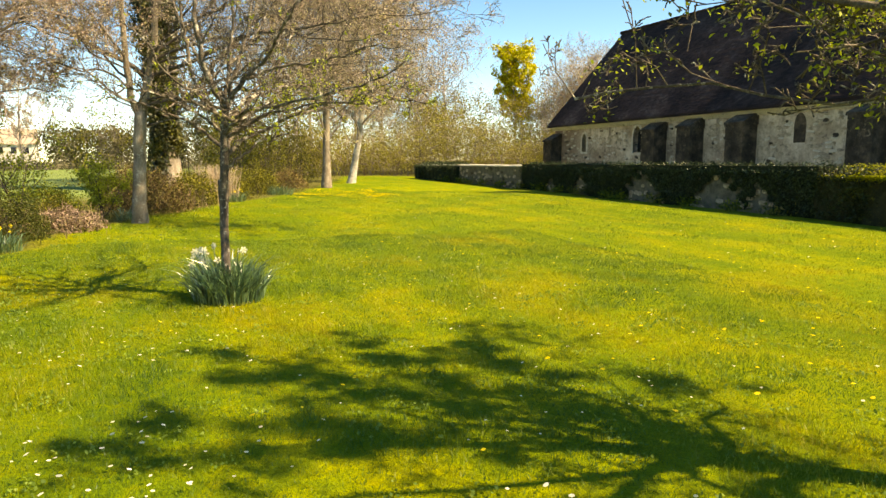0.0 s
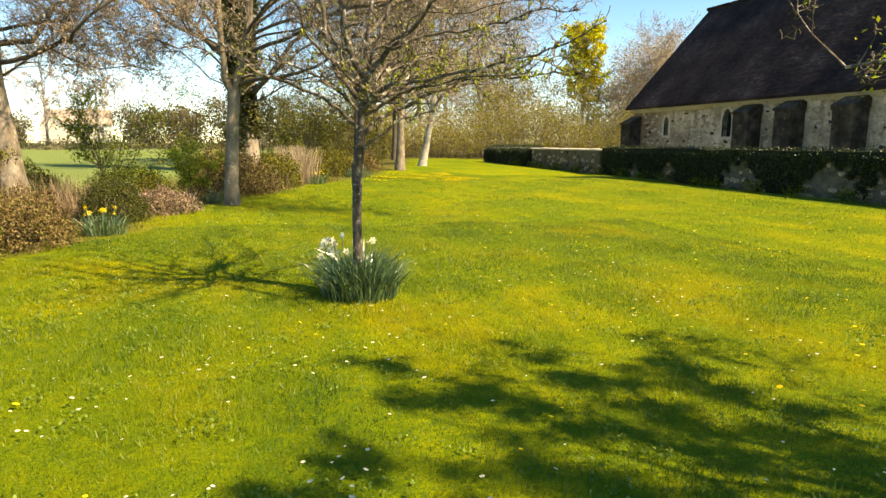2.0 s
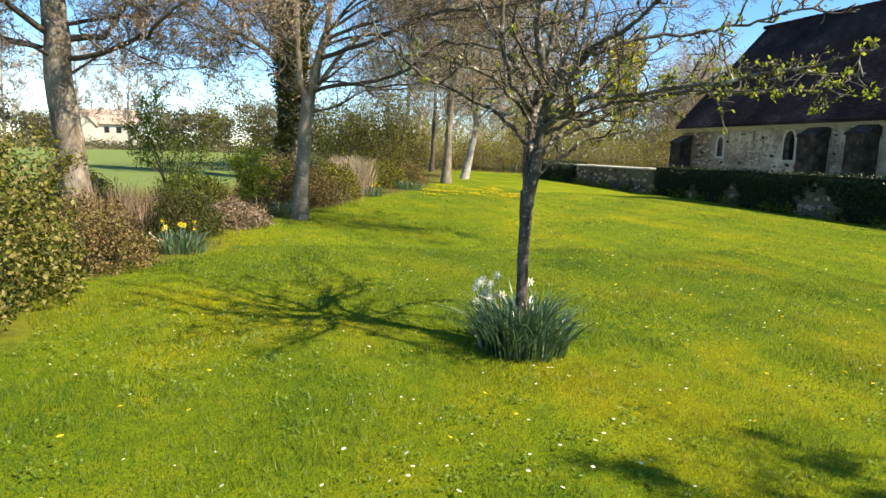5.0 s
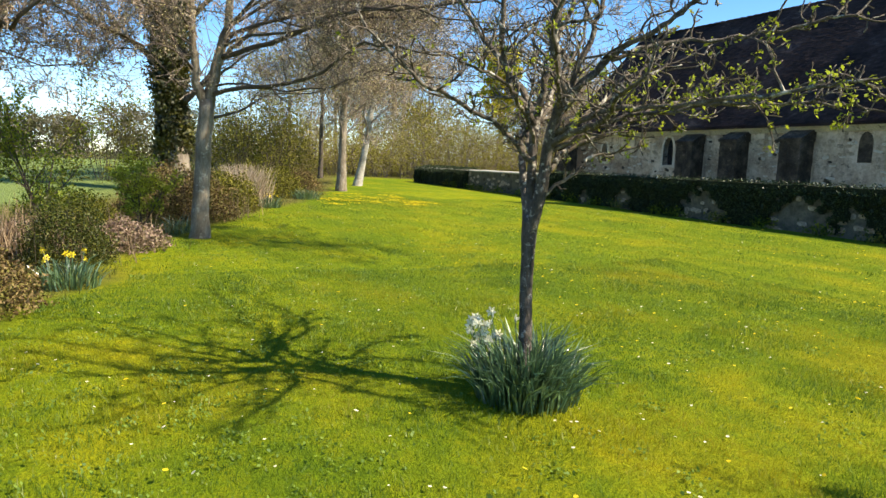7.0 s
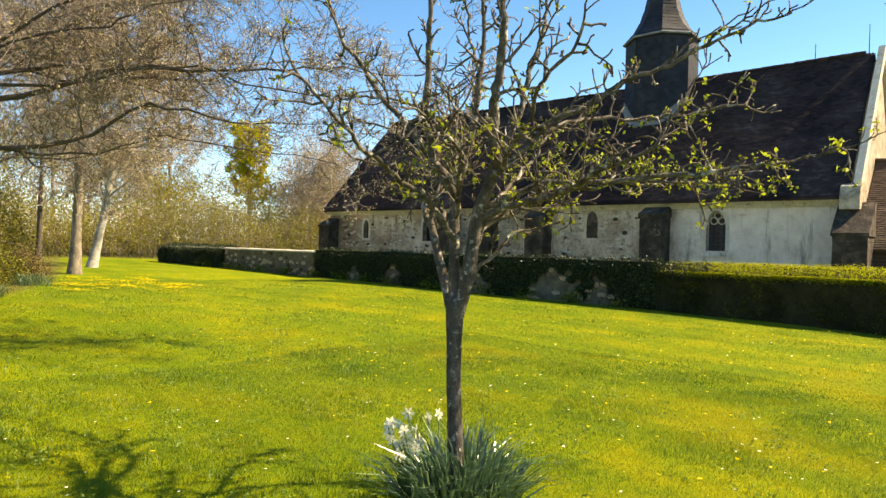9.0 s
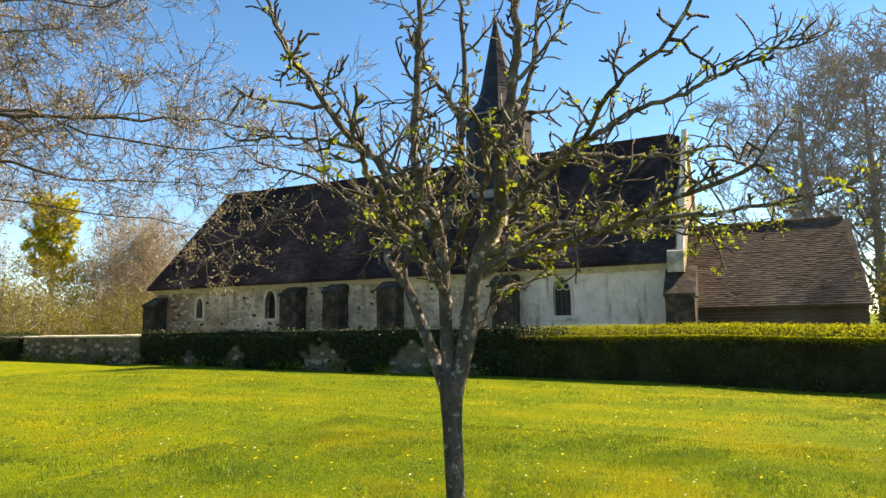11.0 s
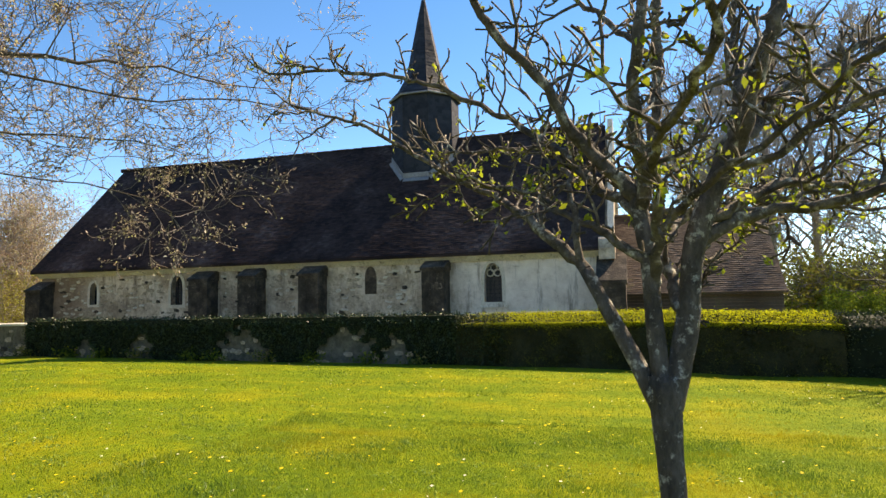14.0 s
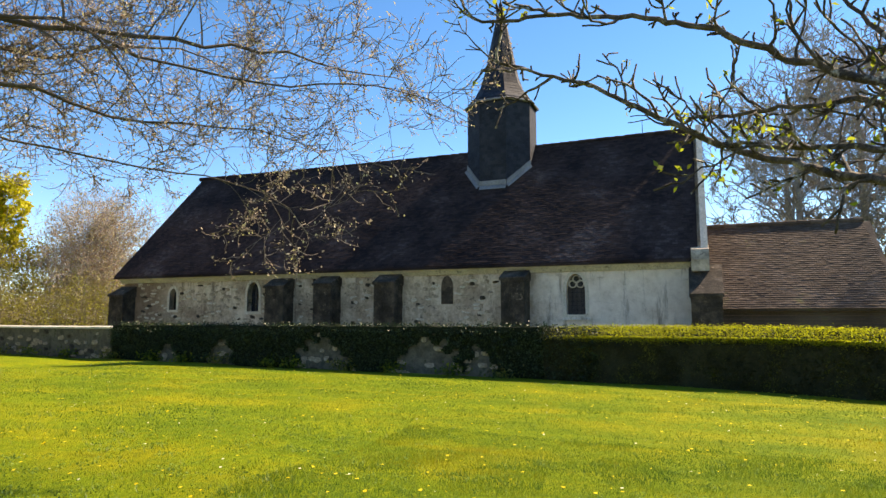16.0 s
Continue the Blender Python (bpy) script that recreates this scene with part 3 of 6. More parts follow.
# windows
for i, (nm, yc, z0, z1, w) in enumerate(wins):
    pane = Acc()
    loop = lancet(yc, z0, z1, w + 0.06)
    pane.prism([(WX + 0.28, yy, zz) for yy, zz in loop], (0.02, 0, 0))
    wn = part(nm, pane, M["dark_glass"] if i < 2 else M["door_wood"], church, ("narrow dark lancet window in a splayed stone reveal", "dark lancet window with leaded glass", "two-light window with trefoil head and pale stone frame")[i])
    sur = Acc()
    a, b = lancet(yc, z0, z1, w), lancet(yc, z0 - 0.12, z1 + 0.14, w + 0.26)
    n = len(a)
    for xx in (WX - 0.025, WX + 0.095):
        sur.v += [(xx, *p) for p in a] + [(xx, *p) for p in b]
    for k in range(n):
        k2 = (k + 1) % n
        sur.f += [(k, k2, n + k2, n + k), (2 * n + k2, 2 * n + k, 3 * n + k, 3 * n + k2), (k2, k, 2 * n + k, 2 * n + k2), (n + k, n + k2, 3 * n + k2, 3 * n + k)]
    part("surround", sur, M["stone_pale"], wn)
    bars = Acc()
    for k in range(1, int((z1 - z0) / 0.16)):
        bars.box((WX + 0.25, yc - w / 2, z0 + k * 0.16 - 0.006), (WX + 0.275, yc + w / 2, z0 + k * 0.16 + 0.006))
    for k in (-1, 0, 1):
        bars.box((WX + 0.25, yc + k * w / 4 - 0.006, z0), (WX + 0.272, yc + k * w / 4 + 0.006, z1 - 0.1))
    part("leading", bars, M["iron"], wn)
    if i == 2:
        tr = Acc()
        for cy, cz in ((yc, z1 - 0.18), (yc - 0.14, z1 - 0.36), (yc + 0.14, z1 - 0.36)):
            ring = [Vector((WX + 0.2, cy + 0.13 * math.cos(q * math.pi / 6), cz + 0.13 * math.sin(q * math.pi / 6))) for q in range(13)]
            tr.tube(ring, [0.028] * 13, 5)
        part("tracery", tr, M["stone_pale"], wn)
        sl = Acc()
        sl.prism([(WX - 0.10, yc - 0.5, z0 - 0.20), (WX + 0.1, yc - 0.5, z0 - 0.20), (WX + 0.1, yc - 0.5, z0 - 0.08), (WX - 0.06, yc - 0.5, z0 - 0.12)], (0, 1.0, 0))
        part("sill", sl, M["stone_pale"], wn)
# blocked window: rough infill set back in a stone frame
acc = Acc()
loop = lancet(10.35, 2.0, 3.1, 0.5)
acc.prism([(WX - 0.012, yy, zz) for yy, zz in loop], (0.05, 0, 0))
part("blocked_window", acc, M["stone_dark"], church, "walled-up lancet with dark crumbling infill")
# buttresses of squared blocks with sloping caps
def buttress(yc, w, depth, top, seed, cap=0.55):
    rr = random.Random(seed)
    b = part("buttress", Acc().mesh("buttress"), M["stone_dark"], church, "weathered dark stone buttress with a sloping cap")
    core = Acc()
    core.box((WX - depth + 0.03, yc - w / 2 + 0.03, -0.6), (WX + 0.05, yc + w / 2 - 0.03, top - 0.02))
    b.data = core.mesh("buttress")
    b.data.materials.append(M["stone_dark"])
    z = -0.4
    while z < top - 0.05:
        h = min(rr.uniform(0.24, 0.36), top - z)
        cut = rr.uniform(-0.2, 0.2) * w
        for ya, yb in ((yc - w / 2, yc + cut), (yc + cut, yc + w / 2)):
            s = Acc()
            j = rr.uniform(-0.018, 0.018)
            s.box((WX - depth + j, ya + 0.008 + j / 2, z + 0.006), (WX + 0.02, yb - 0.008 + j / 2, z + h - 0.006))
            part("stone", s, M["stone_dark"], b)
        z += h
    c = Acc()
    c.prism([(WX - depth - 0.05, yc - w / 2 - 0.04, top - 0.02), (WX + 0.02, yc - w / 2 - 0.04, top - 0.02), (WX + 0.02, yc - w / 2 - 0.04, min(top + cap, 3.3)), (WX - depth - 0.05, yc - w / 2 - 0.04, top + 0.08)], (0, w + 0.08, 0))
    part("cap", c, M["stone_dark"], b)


for k, (yc, w, dp, tp) in enumerate(((17.95, 0.95, 0.75, 2.75), (15.55, 0.85, 0.8, 2.8), (12.72, 0.9, 0.8, 2.8), (7.5, 0.9, 0.8, 2.85), (27.0, 0.9, 0.75, 2.5), (1.0, 0.95, 1.25, 2.15))):
    buttress(yc, w, dp, tp, 20 + k, 0.5 if k < 5 else 1.1)
# proud rubble stones in the rough part of the wall
rng = random.Random(31)
shapes = []
for k in range(8):
    bm = bmesh.new()
    bmesh.ops.create_cube(bm, size=1.0)
    bmesh.ops.bevel(bm, geom=bm.edges[:], offset=0.22, segments=1, affect="EDGES")
    for v in bm.verts:
        v.co += Vector((rng.uniform(-0.08, 0.08), rng.uniform(-0.1, 0.1), rng.uniform(-0.1, 0.1)))
    me = bpy.data.meshes.new("stone")
    bm.to_mesh(me)
    bm.free()
    me.materials.append(M["stone_dark"] if k < 1 else (M["rubble"] if k < 6 else M["stone_pale"]))
    shapes.append(me)
placed = 0
while placed < 295:
    y, z = rng.uniform(8.2, 26.3), rng.uniform(1.0, 3.15)
    if any(abs(y - b) < 0.7 for b in (17.95, 15.55, 12.72, 7.5)) or any(abs(y - q[1]) < q[4] * 0.9 and q[2] - 0.2 < z < q[3] + 0.25 for q in wins) or abs(y - 10.35) < 0.4:
        continue
    ob = new("stone", rng.choice(shapes))
    ob.parent = church_front
    ob.location = (WX - 0.005, y, z)
    ob.scale = (0.07, rng.uniform(0.12, 0.32), rng.uniform(0.07, 0.15))
    ob.rotation_euler = (rng.uniform(-0.2, 0.2), 0, 0)
    placed += 1
# belfry: an octagon of slate that sits astride the ridge, with a flared skirt and spire
TC, TW = Vector((RIDGE_X - 0.4, 9.3, 0)), 1.44
corner = [Vector((TC.x + TW / math.cos(math.pi / 8) * math.cos(a), TC.y + TW / math.cos(math.pi / 8) * math.sin(a), 0)) for a in [math.pi / 8 + k * math.pi / 4 for k in range(8)]]
belfry = part("belfry", Acc().mesh("belfry"), M["slate"], church, "dark slate-hung octagonal belfry")
acc = Acc()
for k in range(8):
    a, b = corner[k], corner[(k + 1) % 8]
    acc.poly([(a.x, a.y, 6.6), (b.x, b.y, 6.6), (b.x, b.y, 11.0), (a.x, a.y, 11.0)])
acc.poly([(c.x, c.y, 11.0) for c in corner])
belfry.data = acc.mesh("belfry")
belfry.data.materials.append(M["slate"])


def scaled(c, r, z):
    return Vector((TC.x + (c.x - TC.x) * r, TC.y + (c.y - TC.y) * r, z))


for k in range(8):
    a, b = corner[k], corner[(k + 1) % 8]
    part("slate_face", tiled_slope("slate_face", (a.x, a.y, 7.0), (b.x, b.y, 7.0), (a.x, a.y, 11.0), (b.x, b.y, 11.0), 0.15, 0.22, 0.01, 60 + k), M["slate"], belfry, kind="stuff")
PROFILE = [(1.06, 10.95), (1.0, 11.12), (0.80, 11.45), (0.62, 11.95), (0.50, 12.5), (0.0, 16.1)]
spire = Acc()
for (r0, z0), (r1, z1) in zip(PROFILE, PROFILE[1:]):
    for k in range(8):
        a, b = corner[k], corner[(k + 1) % 8]
        q = [scaled(a, r0, z0), scaled(b, r0, z0), scaled(b, max(r1, 0.012), z1), scaled(a, max(r1, 0.012), z1)]
        spire.poly(q)
spire = part("spire", spire, M["slate"], church, "slender slate spire with a flared foot")
for j, ((r0, z0), (r1, z1)) in enumerate(zip(PROFILE[1:], PROFILE[2:])):
    for k in range(8):
        a, b = corner[k], corner[(k + 1) % 8]
        part("slate_face", tiled_slope("slate_face", scaled(a, r0, z0), scaled(b, r0, z0), scaled(a, max(r1, 0.03), z1), scaled(b, max(r1, 0.03), z1), 0.16, 0.2, 0.01, 90 + 8 * j + k), M["slate"], spire, kind="stuff")
acc = Acc()
for k in range(8):
    a, b = corner[k], corner[(k + 1) % 8]
    acc.tube([scaled(a, 1.07, 10.96), scaled(b, 1.07, 10.96)], [0.05, 0.05], 6)
part("lead_roll", acc, M["lead"], spire, "pale lead roll round the foot of the spire")
acc = Acc()
acc.tube([Vector((TC.x, TC.y, 16.0)), Vector((TC.x, TC.y, 17.0))], [0.035, 0.012], 6)
acc.tube([Vector((TC.x, TC.y - 0.28, 16.6)), Vector((TC.x, TC.y + 0.28, 16.6))], [0.018, 0.018], 5)
part("cross", acc, M["iron"], spire)
# lead flashing where the belfry meets the slope
for k in range(8):
    a, b = corner[k], corner[(k + 1) % 8]
    if a.x > RIDGE_X + 0.1 or b.x > RIDGE_X + 0.1:
        continue
    out = ((a + b) / 2 - TC).normalized()
    pa, pb = Vector((a.x, a.y, roof_z(a.x) + 0.08)), Vector((b.x, b.y, roof_z(b.x) + 0.08))
    up = Vector((0, 0, 0.20))
    acc = Acc()
    acc.prism([pa + out * 0.02, pb + out * 0.02, pb + out * 0.02 + up, pa + out * 0.02 + up], out * 0.03)
    part("flashing_upstand", acc, M["lead"], belfry, "pale lead flashing")
    oa, ob_ = pa + out * 0.17, pb + out * 0.17
    oa.z, ob_.z = roof_z(oa.x) + 0.075, roof_z(ob_.x) + 0.075
    acc = Acc()
    acc.prism([pa, pb, ob_, oa], (0, 0, 0.02))
    part("flashing_apron", acc, M["lead"], belfry, "pale lead flashing")
# rods on the ridge
for yy, h in ((1.4, 1.1), (3.2, 0.7)):
    acc = Acc()
    acc.tube([Vector((RIDGE_X, yy, RIDGE_Z)), Vector((RIDGE_X, yy, RIDGE_Z + h))], [0.018, 0.01], 5)
    part("finial", acc, M["iron"], church)

# ---- low annexe against the gable ----
annexe = empty("annexe", (25, -2, -0.4), "low brown-tiled annexe with a weatherworn brick wall beside the church", "outbuilding")
AY0, AY1 = -4.6, 0.98
acc = Acc()
acc.box((21.6, AY0 + 0.1, -0.7), (28.4, AY1, 1.78))
part("wall", acc, M["brick_wall"], annexe)
acc = Acc()
acc.prism([(21.6, AY0 + 0.1, 1.78), (28.4, AY0 + 0.1, 1.78), (25, AY0 + 0.1, 4.75)], (0, 0.3, 0))
part("gable", acc, M["brick_wall"], annexe)
acc = Acc()
for s in (-1, 1):
    acc.prism([(25 + s * 3.75, AY0, 1.68), (25 + s * 3.75, AY1, 1.68), (25, AY1, 4.88), (25, AY0, 4.88)], (0, 0, 0.06))
ar = part("roof", acc, M["tile_brown"], annexe, "weathered brown plain tiles in sagging courses")
part("roof_tiles", tiled_slope("roof_tiles", (21.2, AY0, 1.74), (21.2, AY1, 1.74), (25, AY0 + 0.25, 4.95), (25, AY1, 4.95), 0.115, 0.18, 0.018, 77), M["tile_brown"], ar, kind="stuff")
acc = Acc()
for k in range(13):
    acc.tube([Vector((25, AY0 + 0.2 + k * 0.42, 4.98)), Vector((25, AY0 + 0.62 + k * 0.42, 4.99))], [0.09, 0.105], 8)
part("ridge_tiles", acc, M["tile_brown"], ar, kind="stuff")
# courses of the annexe wall as boards
for k in range(14):
    acc = Acc()
    acc.box((21.55, AY0 + 0.08, 0.1 + k * 0.12), (21.6, AY1 - 0.3, 0.1 + k * 0.12 + 0.108))
    part("board", acc, M["tile_brown"], annexe)

# ---- garden wall ----
GX = 15.95
gwall = empty("garden_wall", (GX + 0.2, 10, -0.2), "low rubble garden wall with pale coping slabs, half hidden by ivy", "wall", kind="structure")
acc = Acc()
ys = np.arange(-16, 37.0, 1.0)
for a, b in zip(ys, ys[1:]):
    acc.box((GX, a, -0.7), (GX + 0.4, b, 1.06 if a > 5.1 else 0.8))
part("core", acc, M["rubble_shaded_mossy"], gwall)
rng = random.Random(44)
y = 5.4
while y < 36.7:
    w = rng.uniform(0.7, 1.1)
    acc = Acc()
    t = rng.uniform(-0.012, 0.012)
    acc.prism([(GX - 0.07, y, 1.065), (GX + 0.47, y, 1.065), (GX + 0.47, y, 1.13 + t), (GX + 0.2, y, 1.17 + t), (GX - 0.07, y, 1.13 + t)], (0, min(w, 36.7 - y) - 0.012, 0))
    part("coping_slab", acc, M["coping"], gwall)
    y += w
placed = 0
while placed < 240:
    y, z = rng.uniform(5.5, 34), rng.uniform(-0.2, 0.98)
    ob = new("stone", rng.choice(shapes[:6]))
    ob.parent = gwall
    ob.matrix_parent_inverse = Matrix.Translation(-gwall.location)
    ob.location = (GX - 0.004, y, z)
    ob.scale = (0.08, rng.uniform(0.14, 0.34), rng.uniform(0.09, 0.17))
    ob.rotation_euler = (rng.uniform(-0.15, 0.15), 0, 0)
    placed += 1


# ---- clipped hedge and ivy ----
def lumpy_box(x0, x1, y0, y1, z0f, z1, seed, step=0.16, amp=0.11):
    """A closed hedge body with uneven faces; z0f gives its foot."""
    acc = Acc()
    ny = max(2, int((y1 - y0) / step))
    prof = [(x0, 0.0), (x0 - 0.02, 0.35), (x0, 0.7), (x0 + 0.03, 0.76), (x0 + 0.14, 0.85), ((x0 + x1) / 2, 0.96), (x1 - 0.1, 0.99), (x1, 0.9), (x1, 0.0)]
    for j in range(ny + 1):
        y = y0 + (y1 - y0) * j / ny
        for i, (x, q) in enumerate(prof):
            z0 = z0f(x, y) - 0.1
            d = noise.noise(Vector((x * 3 + seed, y * 1.9, q * 3))) * amp * 1.6
            acc.v.append((x - d * (1 if x < (x0 + x1) / 2 else -1), y, z0 + (z1 - z0) * q + d * 0.6))
    m = len(prof)
    for j in range(ny):
        for i in range(m - 1):
            acc.f.append((j * m + i, (j + 1) * m + i, (j + 1) * m + i + 1, j * m + i + 1))
    acc.f.append(tuple(range(m)))
    acc.f.append(tuple(ny * m + i for i in range(m - 1, -1, -1)))
    return acc


def box_leaves(x0, x1, y0, y1, z0f, z1, n, seed, out=0.05, keep=None):
    rng = np.random.RandomState(seed)
    pts = []
    h = z1 + 0.25
    faces = [("front", (y1 - y0) * h), ("top", (y1 - y0) * (x1 - x0)), ("ends", 2 * (x1 - x0) * h)]
    tot = sum(a for _, a in faces)
    for nm, area in faces:
        k = int(n * area / tot)
        y, u = rng.uniform(y0, y1, k), rng.uniform(0, 1, k)
        if nm == "front":
            x = np.full(k, x0)
            z = ground_np(x, y) + u * (z1 - 0.15 - ground_np(x, y))
        elif nm == "top":
            x = x0 + u * (x1 - x0)
            z = z1 - 0.2 * np.clip(1 - u * 1.6, 0, 1)
        else:
            y = np.where(rng.uniform(0, 1, k) < 0.5, y0, y1)
            x, z = x0 + u * (x1 - x0), rng.uniform(-0.1, z1, k)
        p = np.stack([x, y, z], 1) + rng.normal(0, out, (k, 3))
        pts.append(p)
    p = np.concatenate(pts)
    return p[keep(p)] if keep is not None else p


hedge = empty("clipped_hedge", (15.9, 0.5, -0.2), "clipped hedge with sunlit yellow-green top and dark shaded face", "hedge")
part("core", lumpy_box(15.45, 16.6, -4.3, 5.3, ground_z, 1.15, 3).mesh("core", True), M["hedge_inner_shade"], hedge)
part("leaves", leaf_mesh("leaves", box_leaves(15.43, 16.6, -4.3, 5.3, ground_z, 1.13, 38000, 4), 0.055, 5), M["leaf_hedge_shaded"], hedge, kind="stuff")
# extra leaves on top and upper front edge, the sunlit rim put into their colour
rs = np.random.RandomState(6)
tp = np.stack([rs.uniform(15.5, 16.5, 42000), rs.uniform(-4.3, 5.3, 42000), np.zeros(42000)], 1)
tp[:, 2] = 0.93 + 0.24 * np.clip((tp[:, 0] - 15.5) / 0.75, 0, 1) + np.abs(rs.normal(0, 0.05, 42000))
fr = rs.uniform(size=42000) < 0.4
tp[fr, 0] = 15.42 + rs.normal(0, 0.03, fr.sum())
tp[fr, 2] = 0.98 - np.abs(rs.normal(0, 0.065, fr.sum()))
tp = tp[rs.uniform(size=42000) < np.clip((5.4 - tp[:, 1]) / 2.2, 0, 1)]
part("new_growth", leaf_mesh("new_growth", tp, 0.04, 6, up=0.1), M["leaf_hedge_lit"], hedge, "hedge-top leaves coloured bright yellow-green as if sunlit", "stuff")
hedge2 = empty("dark_hedge", (15.9, -10, -0.3), "dark ivy-choked hedge with a dry grey top", "hedge")
part("core", lumpy_box(15.5, 16.6, -18, -4.32, ground_z, 1.17, 7).mesh("core", True), M["ivy_inner_shade"], hedge2)
part("leaves", leaf_mesh("leaves", box_leaves(15.48, 16.6, -18, -4.32, ground_z, 1.2, 26000, 8), 0.06, 9), M["leaf_ivy"], hedge2, kind="stuff")
for bent in (hedge, hedge2):
    for ob in bent.children:
        co = np.empty(len(ob.data.vertices) * 3, dtype=np.float32)
        ob.data.vertices.foreach_get("co", co)
        co = co.reshape(-1, 3)
        q = np.clip(-0.5 - co[:, 1], 0, 8)
        co[:, 0] += 0.36 * np.clip((co[:, 1] + 2) / 6, 0, 1) - 0.3 * q
        co[:, 2] -= 0.022 * q
        ob.data.vertices.foreach_set("co", co.ravel())
        ob.data.update()
hedge3 = empty("boxwood_hedge", (16.2, 33, 0.1), "dark boxy hedge at the far end of the garden wall", "hedge")
part("core", lumpy_box(15.6, 16.7, 29.8, 36.9, ground_z, 1.22, 11).mesh("core", True), M["ivy_inner_shade"], hedge3)
part("leaves", leaf_mesh("leaves", box_leaves(15.58, 16.7, 29.8, 36.9, ground_z, 1.24, 15000, 12), 0.06, 13), M["leaf_ivy"], hedge3, kind="stuff")

GAPS = ((16.6, 0.55, 0.75), (12.6, 1.05, 0.85), (8.85, 1.15, 0.85), (7.2, 0.45, 0.6), (19.0, 0.5, 0.6))


def bare(p):
    """True where ivy grows; the arched bare patches of wall stay free."""
    k = np.ones(len(p), bool)
    for yc, hw, h in GAPS:
        w = 1 + 0.25 * np.sin(p[:, 1] * 9 + yc) * np.sin(p[:, 2] * 11 + yc)
        r = (np.abs(p[:, 1] - yc) / hw * w) ** 1.5 + (np.maximum(p[:, 2] + 0.2, 0) / (h + 0.2) * w) ** 1.5
        k &= ~((r < 1.0) & (p[:, 0] < GX + 0.02))
    return k


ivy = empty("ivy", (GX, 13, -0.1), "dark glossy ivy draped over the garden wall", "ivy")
# opaque sheet behind the ivy leaves, coloured as the dark between them
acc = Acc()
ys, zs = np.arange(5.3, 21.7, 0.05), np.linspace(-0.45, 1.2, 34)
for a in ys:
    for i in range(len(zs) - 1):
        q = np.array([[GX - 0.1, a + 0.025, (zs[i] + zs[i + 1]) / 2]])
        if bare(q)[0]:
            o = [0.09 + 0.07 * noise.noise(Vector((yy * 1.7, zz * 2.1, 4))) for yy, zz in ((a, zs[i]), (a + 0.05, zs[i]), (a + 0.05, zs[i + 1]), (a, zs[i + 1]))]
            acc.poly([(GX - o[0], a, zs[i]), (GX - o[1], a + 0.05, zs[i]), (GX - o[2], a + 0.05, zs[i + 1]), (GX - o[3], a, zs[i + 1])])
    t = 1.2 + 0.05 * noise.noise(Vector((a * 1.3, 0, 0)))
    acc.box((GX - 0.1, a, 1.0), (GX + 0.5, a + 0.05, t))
part("stem_mat", acc, M["ivy_inner_shade"], ivy)
pts = np.concatenate([box_leaves(GX - 0.16, GX + 0.5, 5.3, 21.7, ground_z, 1.22, 30000, 15, 0.06, bare), box_leaves(GX - 0.2, GX + 0.4, 3.9, 5.5, ground_z, 1.16, 2600, 17, 0.06)])
part("leaves", leaf_mesh("leaves", pts, 0.07, 16), M["leaf_ivy"], ivy, kind="stuff")
# tufts of plants along the wall's foot
rng = random.Random(52)
for k in range(16):
    y = 6 + k * 1.75 + rng.uniform(-0.5, 0.5)
    x = GX - rng.uniform(0.25, 0.5)
    pl = empty("border_plant", (x, y, ground_z(x, y)), "small leafy border plant at the foot of the wall", "plant", "border plants")
    c = np.random.RandomState(k).normal(0, 1, (160, 3)) * (0.16, 0.22, 0.11) + (x, y, ground_z(x, y) + 0.16)
    part("leaves", leaf_mesh("leaves", c, 0.11, 300 + k, up=0.1), M["leaf_green" if k % 3 else "leaf_shrub"], pl)


# ---- trees ----
def grow(acc, tips, p, d, length, r, depth, rr, gnarl, rise, kids, n=6, shrink=0.62, rmin=0.003, spread=0.9, fine=False):
    """One limb with its side branches; the ends of the finest are gathered in tips."""
    seg = 4 if r > 0.03 or rmin < 0.004 else (3 if r > 0.014 else 2)
    if fine:
        seg = max(3, int(length / 0.045))
        gnarl *= 0.62 if r > 0.006 else 0.85
    pts, rads = [p.copy()], [r]
    q, v = p.copy(), d.normalized()
    for i in range(seg):
        v = (v + Vector((rr.gauss(0, gnarl), rr.gauss(0, gnarl), rr.gauss(0, gnarl) + rise))).normalized()
        q = q + v * length / seg
        pts.append(q.copy())
        rads.append(max(rmin, r * (1 - 0.68 * (i + 1) / seg)))
    acc.tube(pts, rads, (n if r > 0.02 else (5 if r > 0.01 else (4 if r > 0.006 else 3))) if fine else (5 if r > 0.03 else (4 if r > 0.016 else 3)), fine)
    if depth == 0:
        tips.extend(tuple(x) for x in pts[1:])
        return
    for k in range(kids):
        u = rr.uniform(0.22, 1.0) * seg
        i = min(seg - 1, int(u))
        at = pts[i].lerp(pts[i + 1], u - i)
        ax = (pts[i + 1] - pts[i]).normalized()
        side = Vector((rr.gauss(0, 1), rr.gauss(0, 1), rr.gauss(0.15, 0.8)))
        side = (side - ax * side.dot(ax)).normalized()
        grow(acc, tips, at, ax * rr.uniform(0.45, 0.9) + side * spread * rr.uniform(0.6, 1.1), length * shrink * rr.uniform(0.55, 1.1), max(rmin, rads[i] * rr.uniform(0.45, 0.65)), depth - 1, rr, gnarl, rise, kids, n, shrink, rmin, spread, fine)


